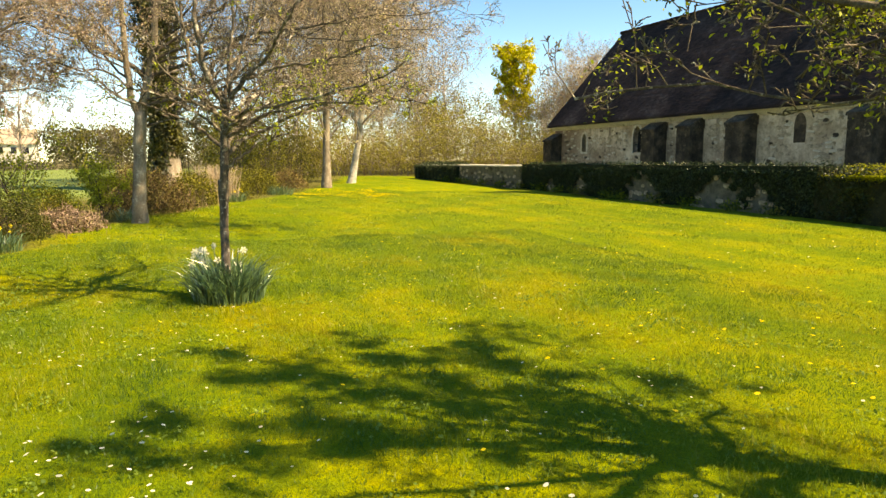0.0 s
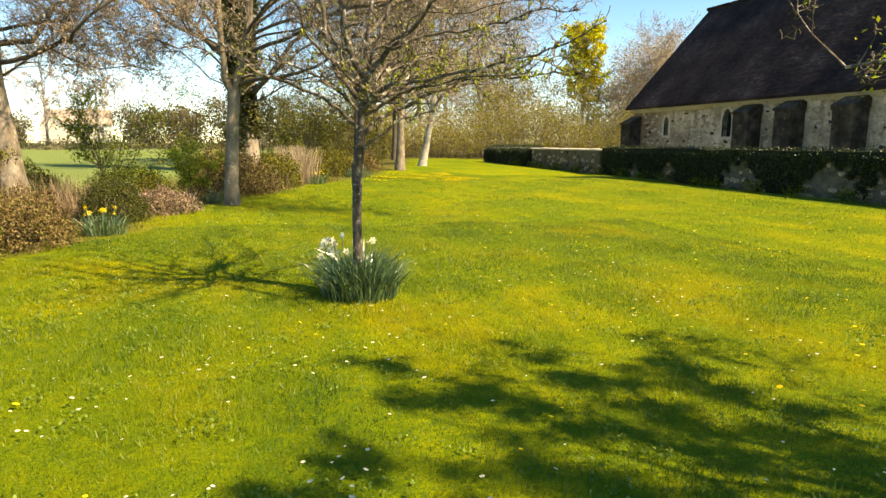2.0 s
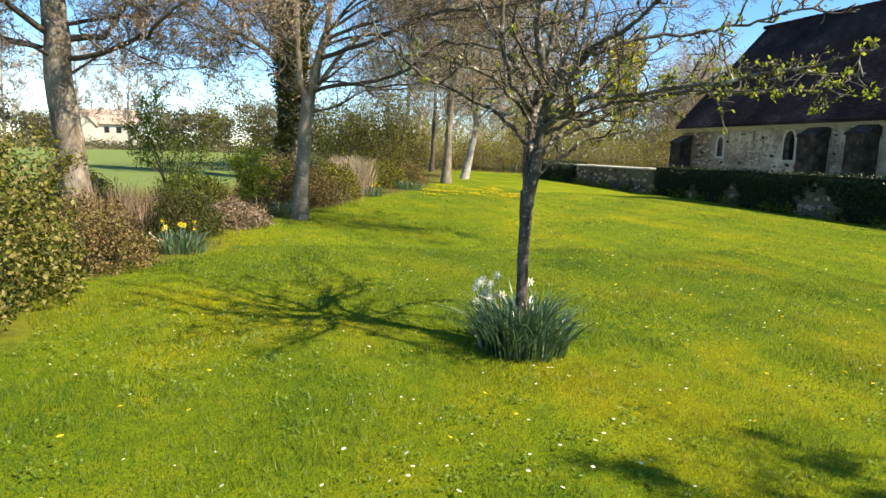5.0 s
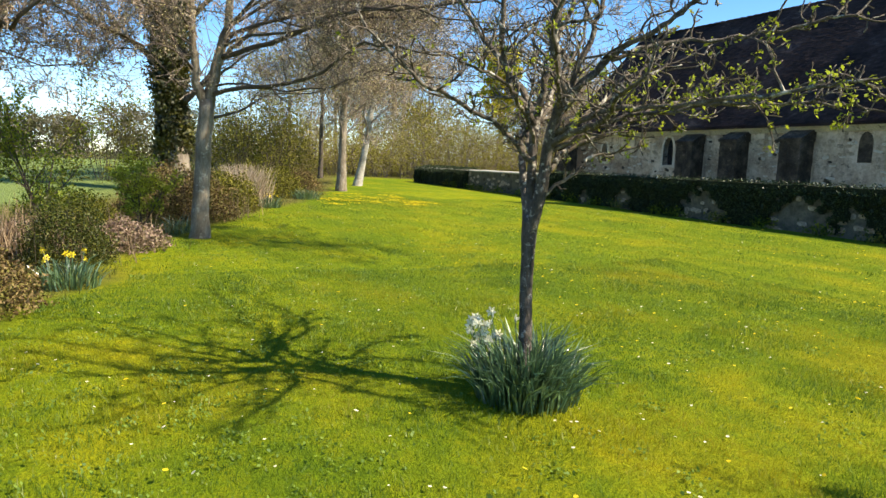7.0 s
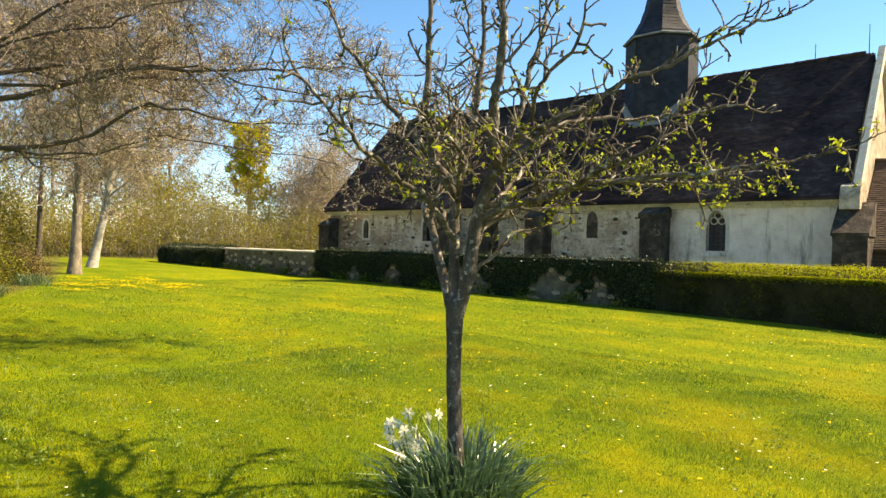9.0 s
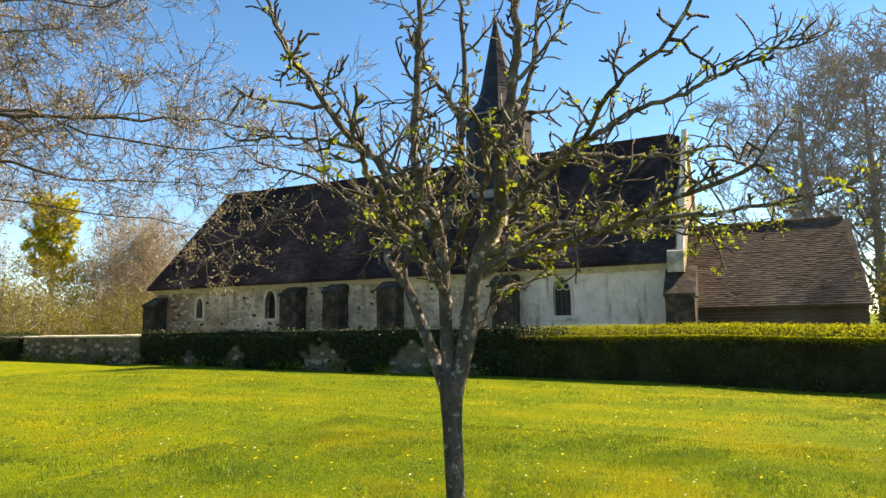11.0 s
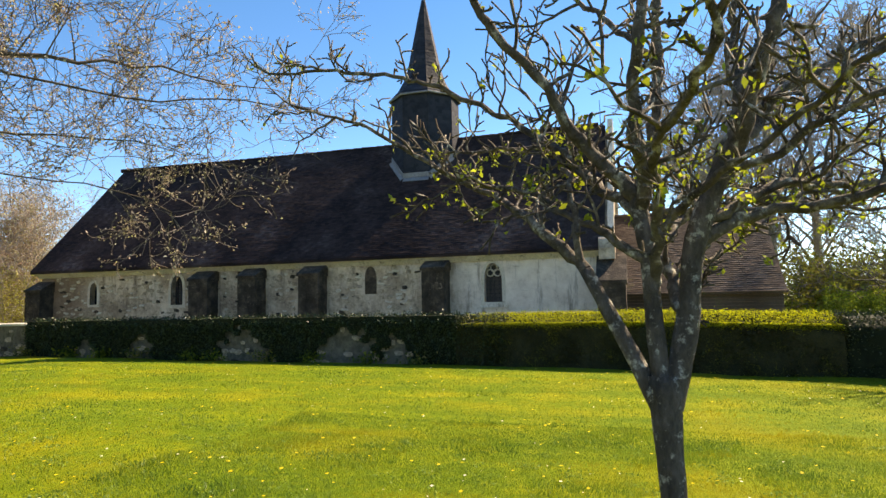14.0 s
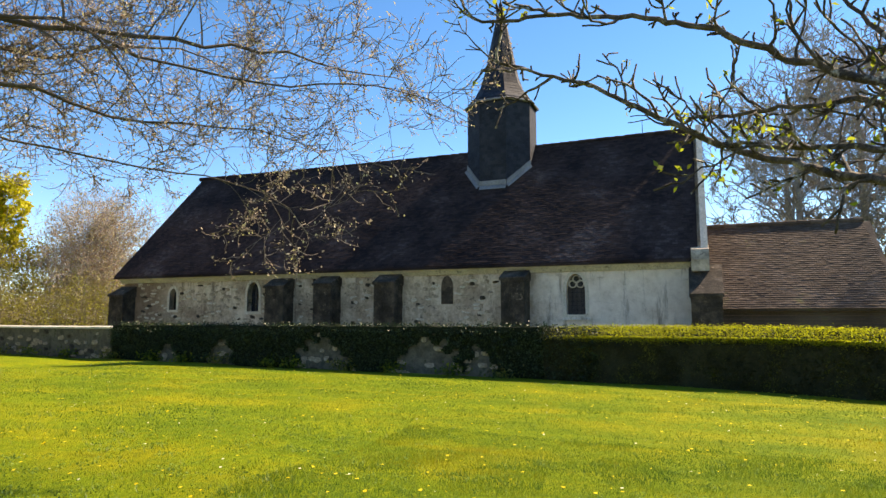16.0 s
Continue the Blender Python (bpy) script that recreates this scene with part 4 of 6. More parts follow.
def limb_to(acc, tips, a, b, r0, r1, rr, bow, sub, n=8, rise=0.02, gnarl=0.12, start=0.25, sublen=0.6, depth=2, kids=5, rmin=0.003, wobble=0.05, shrink=0.62, fine=False, step=0.3, twigs=None):
    """A main limb from a to b, bowed upwards, with side branches along it."""
    a, b = Vector(a), Vector(b)
    length = (b - a).length
    seg = max(6, int(length / (0.13 if fine else step)))
    pts, rads = [], []
    ph = [rr.uniform(0, 6.28) for _ in range(6)]
    for i in range(seg + 1):
        u = i / seg
        w = math.sin(u * math.pi) ** 0.7 if 0 < u < 1 else 0.0
        s = [1.3 * math.sin(u * 5.5 + ph[c]) + 0.8 * math.sin(u * 13 + ph[c + 3]) + rr.gauss(0, 0.22) for c in range(3)]
        pts.append(a.lerp(b, u) + Vector((s[0] * wobble * w, s[1] * wobble * w, bow * w + s[2] * wobble * w)))
        rads.append(r0 + (r1 - r0) * u ** 0.8)
    acc.tube(pts, rads, n)
    tw = acc if twigs is None else twigs
    for k in range(sub + 1):
        u = seg - 0.01 if k == sub else (start + (1 - start) * (k + rr.random()) / sub) * seg
        i = min(seg - 1, int(u))
        at = pts[i].lerp(pts[i + 1], u - i)
        ax = (pts[i + 1] - pts[i]).normalized()
        side = Vector((rr.gauss(0, 1), rr.gauss(0, 1), rr.gauss(0.5, 0.6)))
        side = (side - ax * side.dot(ax)).normalized()
        grow(tw, tips, at, ax * rr.uniform(0.3, 0.9) + side * (0.25 if k == sub else 1.0), sublen * rr.uniform(0.5, 1.15), max(rmin, rads[i] * (0.95 if k == sub else rr.uniform(0.35, 0.6))), depth, rr, gnarl, rise, kids, rmin=rmin, shrink=shrink, fine=fine)
    return pts


def clusters(tips, per, spread, share, seed):
    rng = np.random.RandomState(seed)
    t = np.array(tips)
    t = t[rng.uniform(size=len(t)) < share]
    return (t[:, None, :] + rng.normal(0, spread, (len(t), per, 3))).reshape(-1, 3)


# fruit trees standing further off
def fruit_tree(base, turn, label, limbs, seed, r=0.058, fork=1.25, thick=9, share=0.095, low_share=1.0, high_share=0.45, leaf=0.034, per=4):
    rr = random.Random(seed)
    base = Vector(base)
    rot = Matrix.Rotation(radians(turn), 3, "Z")
    t = empty("fruit_tree", base, label, "tree", "fruit trees on the lawn")
    acc = Acc()
    lean = [(0, 0, -0.1, 1.5), (0.0, 0.0, 0.06, 1.2), (0.005, 0, 0.25, 1.02), (0.0, 0.01, 0.6, 0.94), (-0.01, 0.0, 0.95, 0.95), (0.015, 0.01, fork, 1.15)]
    acc.tube([base + rot @ Vector(p[:3]) for p in lean], [r * p[3] for p in lean], 14)
    part("trunk", acc.mesh("trunk", True), M["bark_apple"], t, "grey-brown trunk speckled with pale lichen")
    stems = [(0.05, 0.08, 1.88), (-0.05, -0.04, 1.82), (0.12, -0.06, 1.82), (-0.06, 0.24, 1.62)]
    heads = []
    for k, s in enumerate(stems):
        acc = Acc()
        a, b = base + rot @ Vector((0.01, 0.01, fork - 0.08)), base + rot @ Vector(s)
        pts = [a.lerp(b, u) + Vector((rr.gauss(0, 0.012), rr.gauss(0, 0.012), 0)) * (u * (1 - u) * 4) for u in (0, 0.25, 0.5, 0.75, 1)]
        rs = r * (0.80 if k < 3 else 0.5)
        acc.tube(pts, [rs, rs * 0.95, rs * 0.88, rs * 0.85, rs * 0.8], 10)
        part("stem", acc.mesh("stem", True), M["bark_apple"], t)
        heads.append((pts, rs))
    tips = []
    for k, (tx, ty, tz, w, stem) in enumerate(limbs):
        acc = Acc()
        pts, rs = heads[stem]
        a = pts[3 if k % 2 else 4]
        limb_to(acc, tips, a, base + rot @ Vector((tx, ty, tz)), rs * w, 0.008, rr, 0.10 if tz < 2.7 else 0.02, thick, 8, 0.05, 0.5, 0.12, 0.56 if tz < 2.6 else 0.44, 2, 5, 0.0042, 0.06, 0.36)
        part("limb", acc.mesh("limb", True), M["bark_limb"], t)
    part("leaves", leaf_mesh("leaves", clusters([q for q in tips if rr.random() < (high_share if q[2] > base.z + 2.6 else low_share)], per, 0.014 if per < 5 else 0.05, share, seed), leaf, seed + 1, up=0.5), M["leaf_bud"], t, "small fresh yellow-green leaves just opening", "stuff")
    return t


BOUGHS = [(1.75, -1.15, 2.02, 0.48, 2), (-0.2, 1.95, 2.42, 0.62, 3), (-1.0, 0.75, 2.5, 0.5, 0), (-0.95, -0.7, 2.6, 0.5, 1), (0.5, -1.5, 2.45, 0.5, 2), (1.35, 1.0, 2.45, 0.55, 0),
         (0.4, 0.35, 3.9, 0.62, 0), (-0.4, -0.25, 3.7, 0.6, 1), (0.85, -0.55, 3.4, 0.6, 2), (-0.55, 1.0, 3.3, 0.5, 3), (0.4, 1.35, 3.1, 0.5, 0), (1.35, -0.2, 2.55, 0.55, 2), (-0.1, -1.1, 3.2, 0.5, 1), (-1.15, 0.1, 2.25, 0.42, 1), (0.75, -1.0, 2.9, 0.45, 2), (1.5, -0.65, 2.55, 0.42, 2), (1.1, 0.5, 3.3, 0.5, 2), (-0.8, -0.1, 3.1, 0.45, 1), (-0.7, 1.3, 2.8, 0.42, 3), (0.1, -1.5, 2.3, 0.4, 1), (0.6, 1.7, 2.5, 0.42, 0)]


def smooth_path(path, step):
    """Even points on a smooth curve through the given ones."""
    p = [Vector(q) for q in path]
    p = [p[0] * 2 - p[1]] + p + [p[-1] * 2 - p[-2]]
    out = []
    for i in range(1, len(p) - 2):
        a, b, c, d = p[i - 1:i + 3]
        n = max(2, int((c - b).length / step))
        for k in range(n):
            t = k / n
            out.append(0.5 * (2 * b + (c - a) * t + (2 * a - 5 * b + 4 * c - d) * t * t + (3 * b - 3 * c + d - a) * t ** 3))
    return out + [p[-2]]


def gnarled_limb(acc, tips, path, r0, r1, rr, long_every=0.15, spur_every=0.05, bare=0.12, wobble=0.008, up=0.35):
    """A crooked orchard limb: long side shoots now and then, knobbly short spurs all along."""
    pts = smooth_path(path, 0.045)
    n = len(pts)
    w = Vector((0, 0, 0))
    for i in range(1, n - 1):
        w = w * 0.75 + Vector((rr.gauss(0, wobble), rr.gauss(0, wobble), rr.gauss(0, wobble)))
        pts[i] = pts[i] + w
    rads = [(r0 + (r1 - r0) * (i / (n - 1)) ** 0.75) * rr.uniform(0.9, 1.12) for i in range(n)]
    acc.tube(pts, rads, 8)
    run, next_spur, next_long = 0.0, bare, bare + 0.1
    for i in range(1, n):
        run += (pts[i] - pts[i - 1]).length
        ax = (pts[i] - pts[i - 1]).normalized()
        side = Vector((rr.gauss(0, 1), rr.gauss(0, 1), rr.gauss(up, 0.8)))
        side = (side - ax * side.dot(ax)).normalized()
        if run > next_long:
            next_long = run + long_every * rr.uniform(0.6, 1.5)
            grow(acc, tips, pts[i], ax * rr.uniform(0.3, 1.0) + side, rr.uniform(0.15, 0.42) * (1.0 if rr.random() < 0.85 else 1.5), max(0.0085, rads[i] * 0.5), 1, rr, 0.45, 0.05, 6, 6, 0.36, 0.0048, 0.9, True)
        elif run > next_spur:
            next_spur = run + spur_every * rr.uniform(0.6, 1.6)
            grow(acc, tips, pts[i], ax * rr.uniform(0.0, 0.7) + side, rr.uniform(0.035, 0.12), 0.0075, 1, rr, 0.55, 0.06, 2, 5, 0.5, 0.005, 0.9, True)
    grow(acc, tips, pts[-1], pts[-1] - pts[-2], rr.uniform(0.15, 0.3), r1, 1, rr, 0.35, 0.05, 5, 5, 0.4, 0.0034, 0.8, True)


def daffodil_fruit_tree(seed):
    """The small tree on the lawn: one trunk, three stems from the fork, long crooked limbs."""
    rr = random.Random(seed)
    t = empty("fruit_tree", (0, 0, 0), "small fruit tree with lichened trunk and opening leaves, ringed by daffodils", "tree", "fruit trees on the lawn")
    r = 0.046
    acc = Acc()
    prof = [(0, 0, -0.1, 1.55), (0, 0, 0.06, 1.28), (0.0, 0, 0.25, 1.08), (0.008, 0.012, 0.5, 1.0), (0.008, 0.028, 0.75, 0.96), (0.018, 0.04, 0.98, 1.0), (0.022, 0.045, 1.14, 1.18), (0.03, 0.045, 1.27, 1.3)]
    path = smooth_path([p[:3] for p in prof], 0.05)
    zs, ws = [p[2] for p in prof], [p[3] for p in prof]
    acc.tube(path, [r * float(np.interp(p.z, zs, ws)) * rr.uniform(0.97, 1.04) for p in path], 16)
    part("trunk", acc.mesh("trunk", True), M["bark_apple"], t, "grey-brown trunk speckled with pale lichen")
    for path, r0, r1 in (([(0.02, 0.05, 1.12), (0.05, 0.13, 1.30), (0.08, 0.23, 1.50), (0.11, 0.31, 1.66)], 0.034, 0.026),
                         ([(0.02, 0.05, 1.18), (0.035, 0.07, 1.45), (0.045, 0.08, 1.69), (0.07, 0.11, 1.93)], 0.036, 0.031),
                         ([(0.02, 0.03, 1.16), (0.045, -0.04, 1.45), (0.055, -0.085, 1.755), (0.06, -0.21, 2.06)], 0.044, 0.036)):
        acc = Acc()
        p = smooth_path(path, 0.05)
        acc.tube(p, [(r0 + (r1 - r0) * i / (len(p) - 1)) * rr.uniform(0.94, 1.06) for i in range(len(p))], 12)
        part("stem", acc.mesh("stem", True), M["bark_apple"], t)
    low, high = [], []

    def limb(r0, *path, r1=0.006, **kw):
        acc = Acc()
        gnarled_limb(acc, low if path[-1][2] < 2.62 else high, path, r0 * 1.12, r1 + 0.001, rr, **kw)
        part("limb", acc.mesh("limb", True), M["bark_limb"], t)

    # from the stem that leans towards the wood
    limb(0.022, (0.11, 0.31, 1.66), (0.26, 0.53, 1.88), (0.74, 0.77, 2.06), (0.93, 1.11, 2.28), (0.96, 1.65, 2.6), (0.9, 2.05, 2.74))
    limb(0.014, (0.11, 0.31, 1.66), (0.16, 0.36, 1.9), (0.35, 0.42, 2.1), (0.6, 0.5, 2.25))
    # from the middle stem
    limb(0.027, (0.07, 0.11, 1.92), (0.06, 0.31, 2.14), (-0.03, 0.46, 2.36), (-0.13, 0.6, 2.56), (-0.3, 0.82, 3.0), (-0.35, 0.95, 3.4))
    limb(0.022, (0.06, 0.1, 1.85), (0.4, 0.38, 2.15), (0.76, 0.7, 2.45), (0.76, 1.0, 2.64), (0.75, 1.5, 2.8), (0.68, 2.1, 2.88))
    limb(0.025, (0.06, 0.1, 1.88), (-0.1, 0.1, 2.08), (-0.2, 0.09, 2.3), (-0.26, 0.06, 2.6), (-0.3, 0.02, 3.1), (-0.38, 0.05, 3.7))
    limb(0.024, (0.07, 0.11, 1.92), (0.1, 0.05, 2.15), (0.13, 0.0, 2.5), (0.2, 0.02, 2.95), (0.25, 0.1, 3.7))
    limb(0.017, (0.04, 0.07, 1.68), (0.12, 0.25, 1.82), (0.25, 0.42, 1.93), (0.55, 0.75, 2.1), (0.95, 1.05, 2.2))
    limb(0.020, (0.04, 0.06, 1.6), (-0.2, 0.06, 1.82), (-0.5, 0.03, 1.97), (-0.93, -0.04, 2.13), (-1.2, 0.03, 2.4))
    limb(0.015, (0.05, 0.08, 1.75), (-0.15, -0.12, 1.92), (-0.45, -0.33, 2.05), (-0.85, -0.5, 2.15))
    limb(0.016, (0.07, 0.1, 1.9), (0.35, 0.3, 2.2), (0.7, 0.5, 2.5), (0.9, 0.65, 2.9))
    limb(0.015, (0.13, 0.0, 2.45), (0.4, 0.2, 2.75), (0.6, 0.45, 3.1), (0.65, 0.6, 3.5))
    limb(0.014, (0.4, 0.38, 2.15), (0.75, 0.6, 2.3), (1.1, 0.95, 2.4), (1.3, 1.3, 2.45))
    # from the thick stem
    limb(0.032, (0.06, -0.21, 2.05), (-0.03, -0.27, 2.2), (-0.1, -0.32, 2.35), (-0.16, -0.4, 2.75), (-0.15, -0.48, 3.4), (-0.1, -0.5, 3.8))
    limb(0.022, (0.06, -0.15, 1.92), (0.13, -0.24, 2.2), (0.22, -0.28, 2.45), (0.33, -0.34, 2.9), (0.38, -0.4, 3.5))
    limb(0.024, (0.06, -0.2, 2.03), (0.28, -0.38, 2.27), (0.46, -0.64, 2.48), (0.5, -1.0, 2.6), (0.6, -1.45, 2.8))
    limb(0.023, (0.055, -0.085, 1.74), (0.12, -0.38, 1.855), (0.03, -0.58, 1.88), (-0.18, -0.95, 1.94), (-0.32, -1.35, 2.08))
    limb(0.021, (0.055, -0.12, 1.83), (0.3, -0.45, 1.95), (0.65, -0.95, 2.02), (1.0, -1.4, 2.08), (1.3, -1.75, 2.2))
    limb(0.022, (0.04, -0.03, 1.5), (0.2, 0.02, 1.66), (0.39, 0.045, 1.77), (0.7, -0.12, 1.93), (1.05, -0.3, 2.05), (1.6, -0.75, 2.06), (1.85, -1.1, 2.02))
    limb(0.018, (0.055, -0.08, 1.7), (0.35, -0.25, 1.88), (0.75, -0.6, 2.0), (1.25, -1.05, 2.03))
    limb(0.015, (0.055, -0.1, 1.8), (0.5, -0.1, 2.05), (0.95, 0.05, 2.3), (1.25, 0.1, 2.5))
    limb(0.014, (0.06, -0.18, 1.98), (-0.2, -0.5, 2.1), (-0.5, -0.85, 2.25), (-0.65, -1.15, 2.5))
    limb(0.013, (0.04, -0.02, 1.36), (0.2, -0.05, 1.5), (0.42, -0.1, 1.68), (0.7, -0.25, 1.78), long_every=0.35, spur_every=0.09)
    limb(0.014, (0.28, -0.38, 2.27), (0.7, -0.6, 2.4), (1.1, -0.9, 2.45), (1.4, -1.2, 2.55))
    limb(0.015, (0.7, -0.12, 1.93), (1.1, 0.1, 2.02), (1.5, 0.15, 2.15), (1.8, 0.05, 2.3))
    full, thin = [q for q in low if q[0] > 0.35 and q[2] < 2.4], [q for q in low if q[0] <= 0.35 or q[2] >= 2.4]
    spot = np.concatenate([clusters(full, 6, 0.018, 0.2, seed), clusters(thin, 5, 0.014, 0.065, seed + 3)])
    spot2 = clusters(high, 4, 0.013, 0.04, seed + 5)
    part("leaves", leaf_mesh("leaves", np.concatenate([spot, spot2]), 0.032, seed + 1, up=0.5), M["leaf_bud"], t, "small fresh yellow-green leaves just opening", "stuff")


daffodil_fruit_tree(101)
ZX, ZY = 3.5, -5.85
fruit_tree((ZX, ZY, ground_z(ZX, ZY)), 150, "spreading fruit tree with opening leaves standing behind the path", [(x * 1.4, y * 1.4, z, w * (0.28 if x > 1.4 or y < -1.4 else 1), s) for x, y, z, w, s in BOUGHS], 131, 0.09, 1.25, 14, 1.0, 0.05, 1.0, 0.036, 8)
fruit_tree((13.2, -5.6, ground_z(13.2, -5.6)), 60, "small fruit tree on the lawn near the hedge", [(x * 1.1, y * 1.1, z, w, s) for x, y, z, w, s in BOUGHS], 151, 0.08, 1.25, 4, 0.25)


def big_tree(name, base, label, stems, limbs, seed, bark, bud, r, share=0.5, leaf=0.05, sub=12, sublen=1.1, depth=2, kids=4, budmat="leaf_bud_brown", rmin=0.006, per=2, gnarl=0.16, group="", wobble=0.09, limbbark="", twigbark=""):
    """A tall tree: trunk, its stems, and limbs from a stem's top or side to a given end."""
    rr = random.Random(seed)
    t = empty(name, base, label, "tree", group)
    tips, made, twigs = [], [], Acc()
    for k, (path, w0, w1) in enumerate(stems):
        acc = Acc()
        pts = []
        for i in range(len(path) - 1):
            a, b = Vector(path[i]), Vector(path[i + 1])
            for u in (0, 0.25, 0.5, 0.75):
                pts.append(a.lerp(b, u) + Vector((rr.gauss(0, 0.02), rr.gauss(0, 0.02), 0)) * (r * 3))
        pts.append(Vector(path[-1]))
        rads = [r * (w0 + (w1 - w0) * i / (len(pts) - 1)) * (1.0 if k or i > 2 else (1.45, 1.18, 1.05)[i]) for i in range(len(pts))]
        acc.tube(pts, rads, 14)
        part("trunk" if k == 0 else "stem", acc.mesh("trunk", True), M[bark], t)
        made.append(pts)
    for k, (st, u, end, w) in enumerate(limbs):
        acc = Acc()
        pts = made[st]
        a = pts[min(len(pts) - 1, int(u * (len(pts) - 1)))]
        limb_to(acc, tips, a, end, r * w * (1.0 if k < 3 else 0.8), max(rmin * 1.5, r * w * 0.12), rr, 0.25, sub, 7, 0.02, gnarl, 0.15, sublen, depth, kids, rmin, wobble, twigs=twigs)
        part("limb", acc.mesh("limb", True), M[limbbark or ("bark_twig" if bark == "bark_grey" and name != "lawn_edge_tree" else ("bark_beech" if budmat == "bud_pale" else bark))], t)
    part("twig_haze", twigs, M[twigbark or ("bark_beech" if bark != "bark_white" else "bark_far")], t, "fine pale brown twigs", "stuff")
    if share > 0 and tips:
        part("bud_haze", leaf_mesh("bud_haze", clusters(tips, per, 0.03, share, seed), leaf, seed + 1), M[budmat], t, "reddish-brown opening buds", "stuff")
    return t


big_tree("beech_tree", (-1.23, 8.5, ground_z(-1.2, 8.5)), "tall grey-barked tree forking low, with long sweeping budding limbs",
         [([(-1.24, 8.5, -0.05), (-1.17, 8.5, 1.2), (-1.06, 8.5, 2.55)], 1.0, 0.86), ([(-1.08, 8.5, 2.45), (-1.22, 8.5, 2.8), (-1.28, 8.5, 3.65), (-1.32, 8.6, 8.5)], 0.6, 0.3), ([(-1.05, 8.5, 2.45), (-0.9, 8.5, 3.1), (-0.72, 8.4, 3.8), (-0.35, 8.1, 8.0)], 0.78, 0.3)],
         [(2, 0.42, (4.3, 4.3, 4.2), 0.34), (2, 0.1, (3.4, 5.0, 3.3), 0.30), (2, 0.6, (4.8, 6.6, 4.6), 0.28), (2, 0.7, (2.6, 4.6, 5.6), 0.26), (1, 0.45, (-4.6, 6.2, 3.7), 0.22), (1, 0.5, (-4.2, 9.6, 5.2), 0.26), (2, 0.7, (4.2, 8.2, 6.6), 0.28), (1, 0.7, (-3.6, 5.8, 6.0), 0.26), (2, 0.5, (3.9, 3.6, 3.7), 0.24), (1, 0.85, (-2.5, 11, 8.5), 0.26), (2, 0.85, (2.0, 6.5, 8.5), 0.26), (2, 1.0, (0.5, 7.5, 10.5), 0.26), (1, 1.0, (-2.2, 8.5, 11), 0.26), (0, 0.9, (3.0, 9.5, 3.3), 0.22), (2, 0.2, (3.9, 5.4, 2.7), 0.18), (1, 0.2, (-3.6, 7.4, 3.2), 0.14), (1, 0.6, (-3.9, 5.2, 4.3), 0.18), (2, 0.55, (2.7, 7.4, 3.9), 0.22), (2, 0.65, (1.6, 5.6, 4.9), 0.22)],
         211, "bark_grey", "leaf_bud_brown", 0.146, 0.75, 0.032, 28, 1.0, 2, 5, rmin=0.0036, budmat="bud_pale", gnarl=0.28, per=2, wobble=0.13, limbbark="bark_twig", twigbark="bark_bough")
CX, CY = -4.75, 7.1
big_tree("lime_tree", (CX, CY, 0.05), "leaning grey-barked tree with crooked spreading branches", 
         [([(CX, CY, -0.35), (CX - 0.25, CY, 2.2), (CX - 0.3, CY, 3.4)], 1.0, 0.8), ([(CX - 0.3, CY, 3.3), (CX - 0.5, CY + 0.1, 6.5), (CX - 0.5, CY + 0.4, 10)], 0.8, 0.35)],
         [(0, 0.8, (CX + 3.0, CY - 1.4, 3.5), 0.22), (0, 0.95, (CX + 3.0, CY + 1.5, 4.6), 0.26), (0, 0.9, (CX - 3.4, CY - 1.5, 3.7), 0.26), (1, 0.2, (CX + 2.4, CY - 3, 5.0), 0.24), (1, 0.3, (CX - 3, CY + 1, 5.8), 0.26), (1, 0.5, (CX + 2.5, CY, 7.0), 0.26), (0, 0.85, (CX - 2.5, CY - 3.5, 3.1), 0.2), (1, 0.7, (CX - 2, CY + 2, 8.4), 0.26), (1, 1, (CX + 0.5, CY, 12), 0.26), (0, 0.75, (CX - 3.2, CY + 0.6, 2.9), 0.16), (1, 0.1, (CX + 3.4, CY - 0.2, 3.9), 0.2), (1, 0.15, (CX - 1.5, CY - 3.2, 4.2), 0.2), (0, 0.7, (CX + 2.2, CY + 1.2, 2.9), 0.14)],
         223, "bark_grey", "leaf_bud_brown", 0.23, 0.8, 0.045, 26, 0.9, 2, 5, rmin=0.005, gnarl=0.34, wobble=0.2, limbbark="bark_twig")
big_tree("ivy_clad_tree", (-0.65, 21.2, 0.25), "stout tree with a flared foot and trunk thick with ivy",
         [([(-0.65, 21.2, 0.1), (-0.75, 21.2, 3), (-0.85, 21.4, 7.5)], 1.0, 0.6), ([(-0.85, 21.4, 7.3), (-0.95, 21.5, 10), (-1.05, 21.6, 14)], 0.6, 0.25)],
         [(0, 0.6, (3.75, 19.6, 7.5), 0.3), (0, 0.7, (-5.25, 20, 7.2), 0.3), (0, 0.8, (2.95, 23, 9.5), 0.3), (0, 0.9, (-4.05, 23, 10), 0.3), (1, 0.5, (2.45, 21, 12.5), 0.3), (1, 0.7, (-4.05, 20.5, 13), 0.3), (1, 1, (-0.05, 22, 16), 0.25), (0, 0.5, (2.45, 18.5, 5.5), 0.25)],
         235, "bark_grey", "leaf_bud_brown", 0.45, 0.3, 0.07, 12, 1.9, 2, 4, rmin=0.009)
rs = np.random.RandomState(9)
u, a = rs.uniform(0, 1, 30000), rs.uniform(0, 2 * math.pi, 30000)
rad = 0.40 + 0.36 * np.abs(rs.normal(0, 1, 30000)) * (0.3 + 1.5 * np.clip(u - 0.3, 0, 1)) * (1 + 0.5 * np.sin(u * 23 + a * 2))
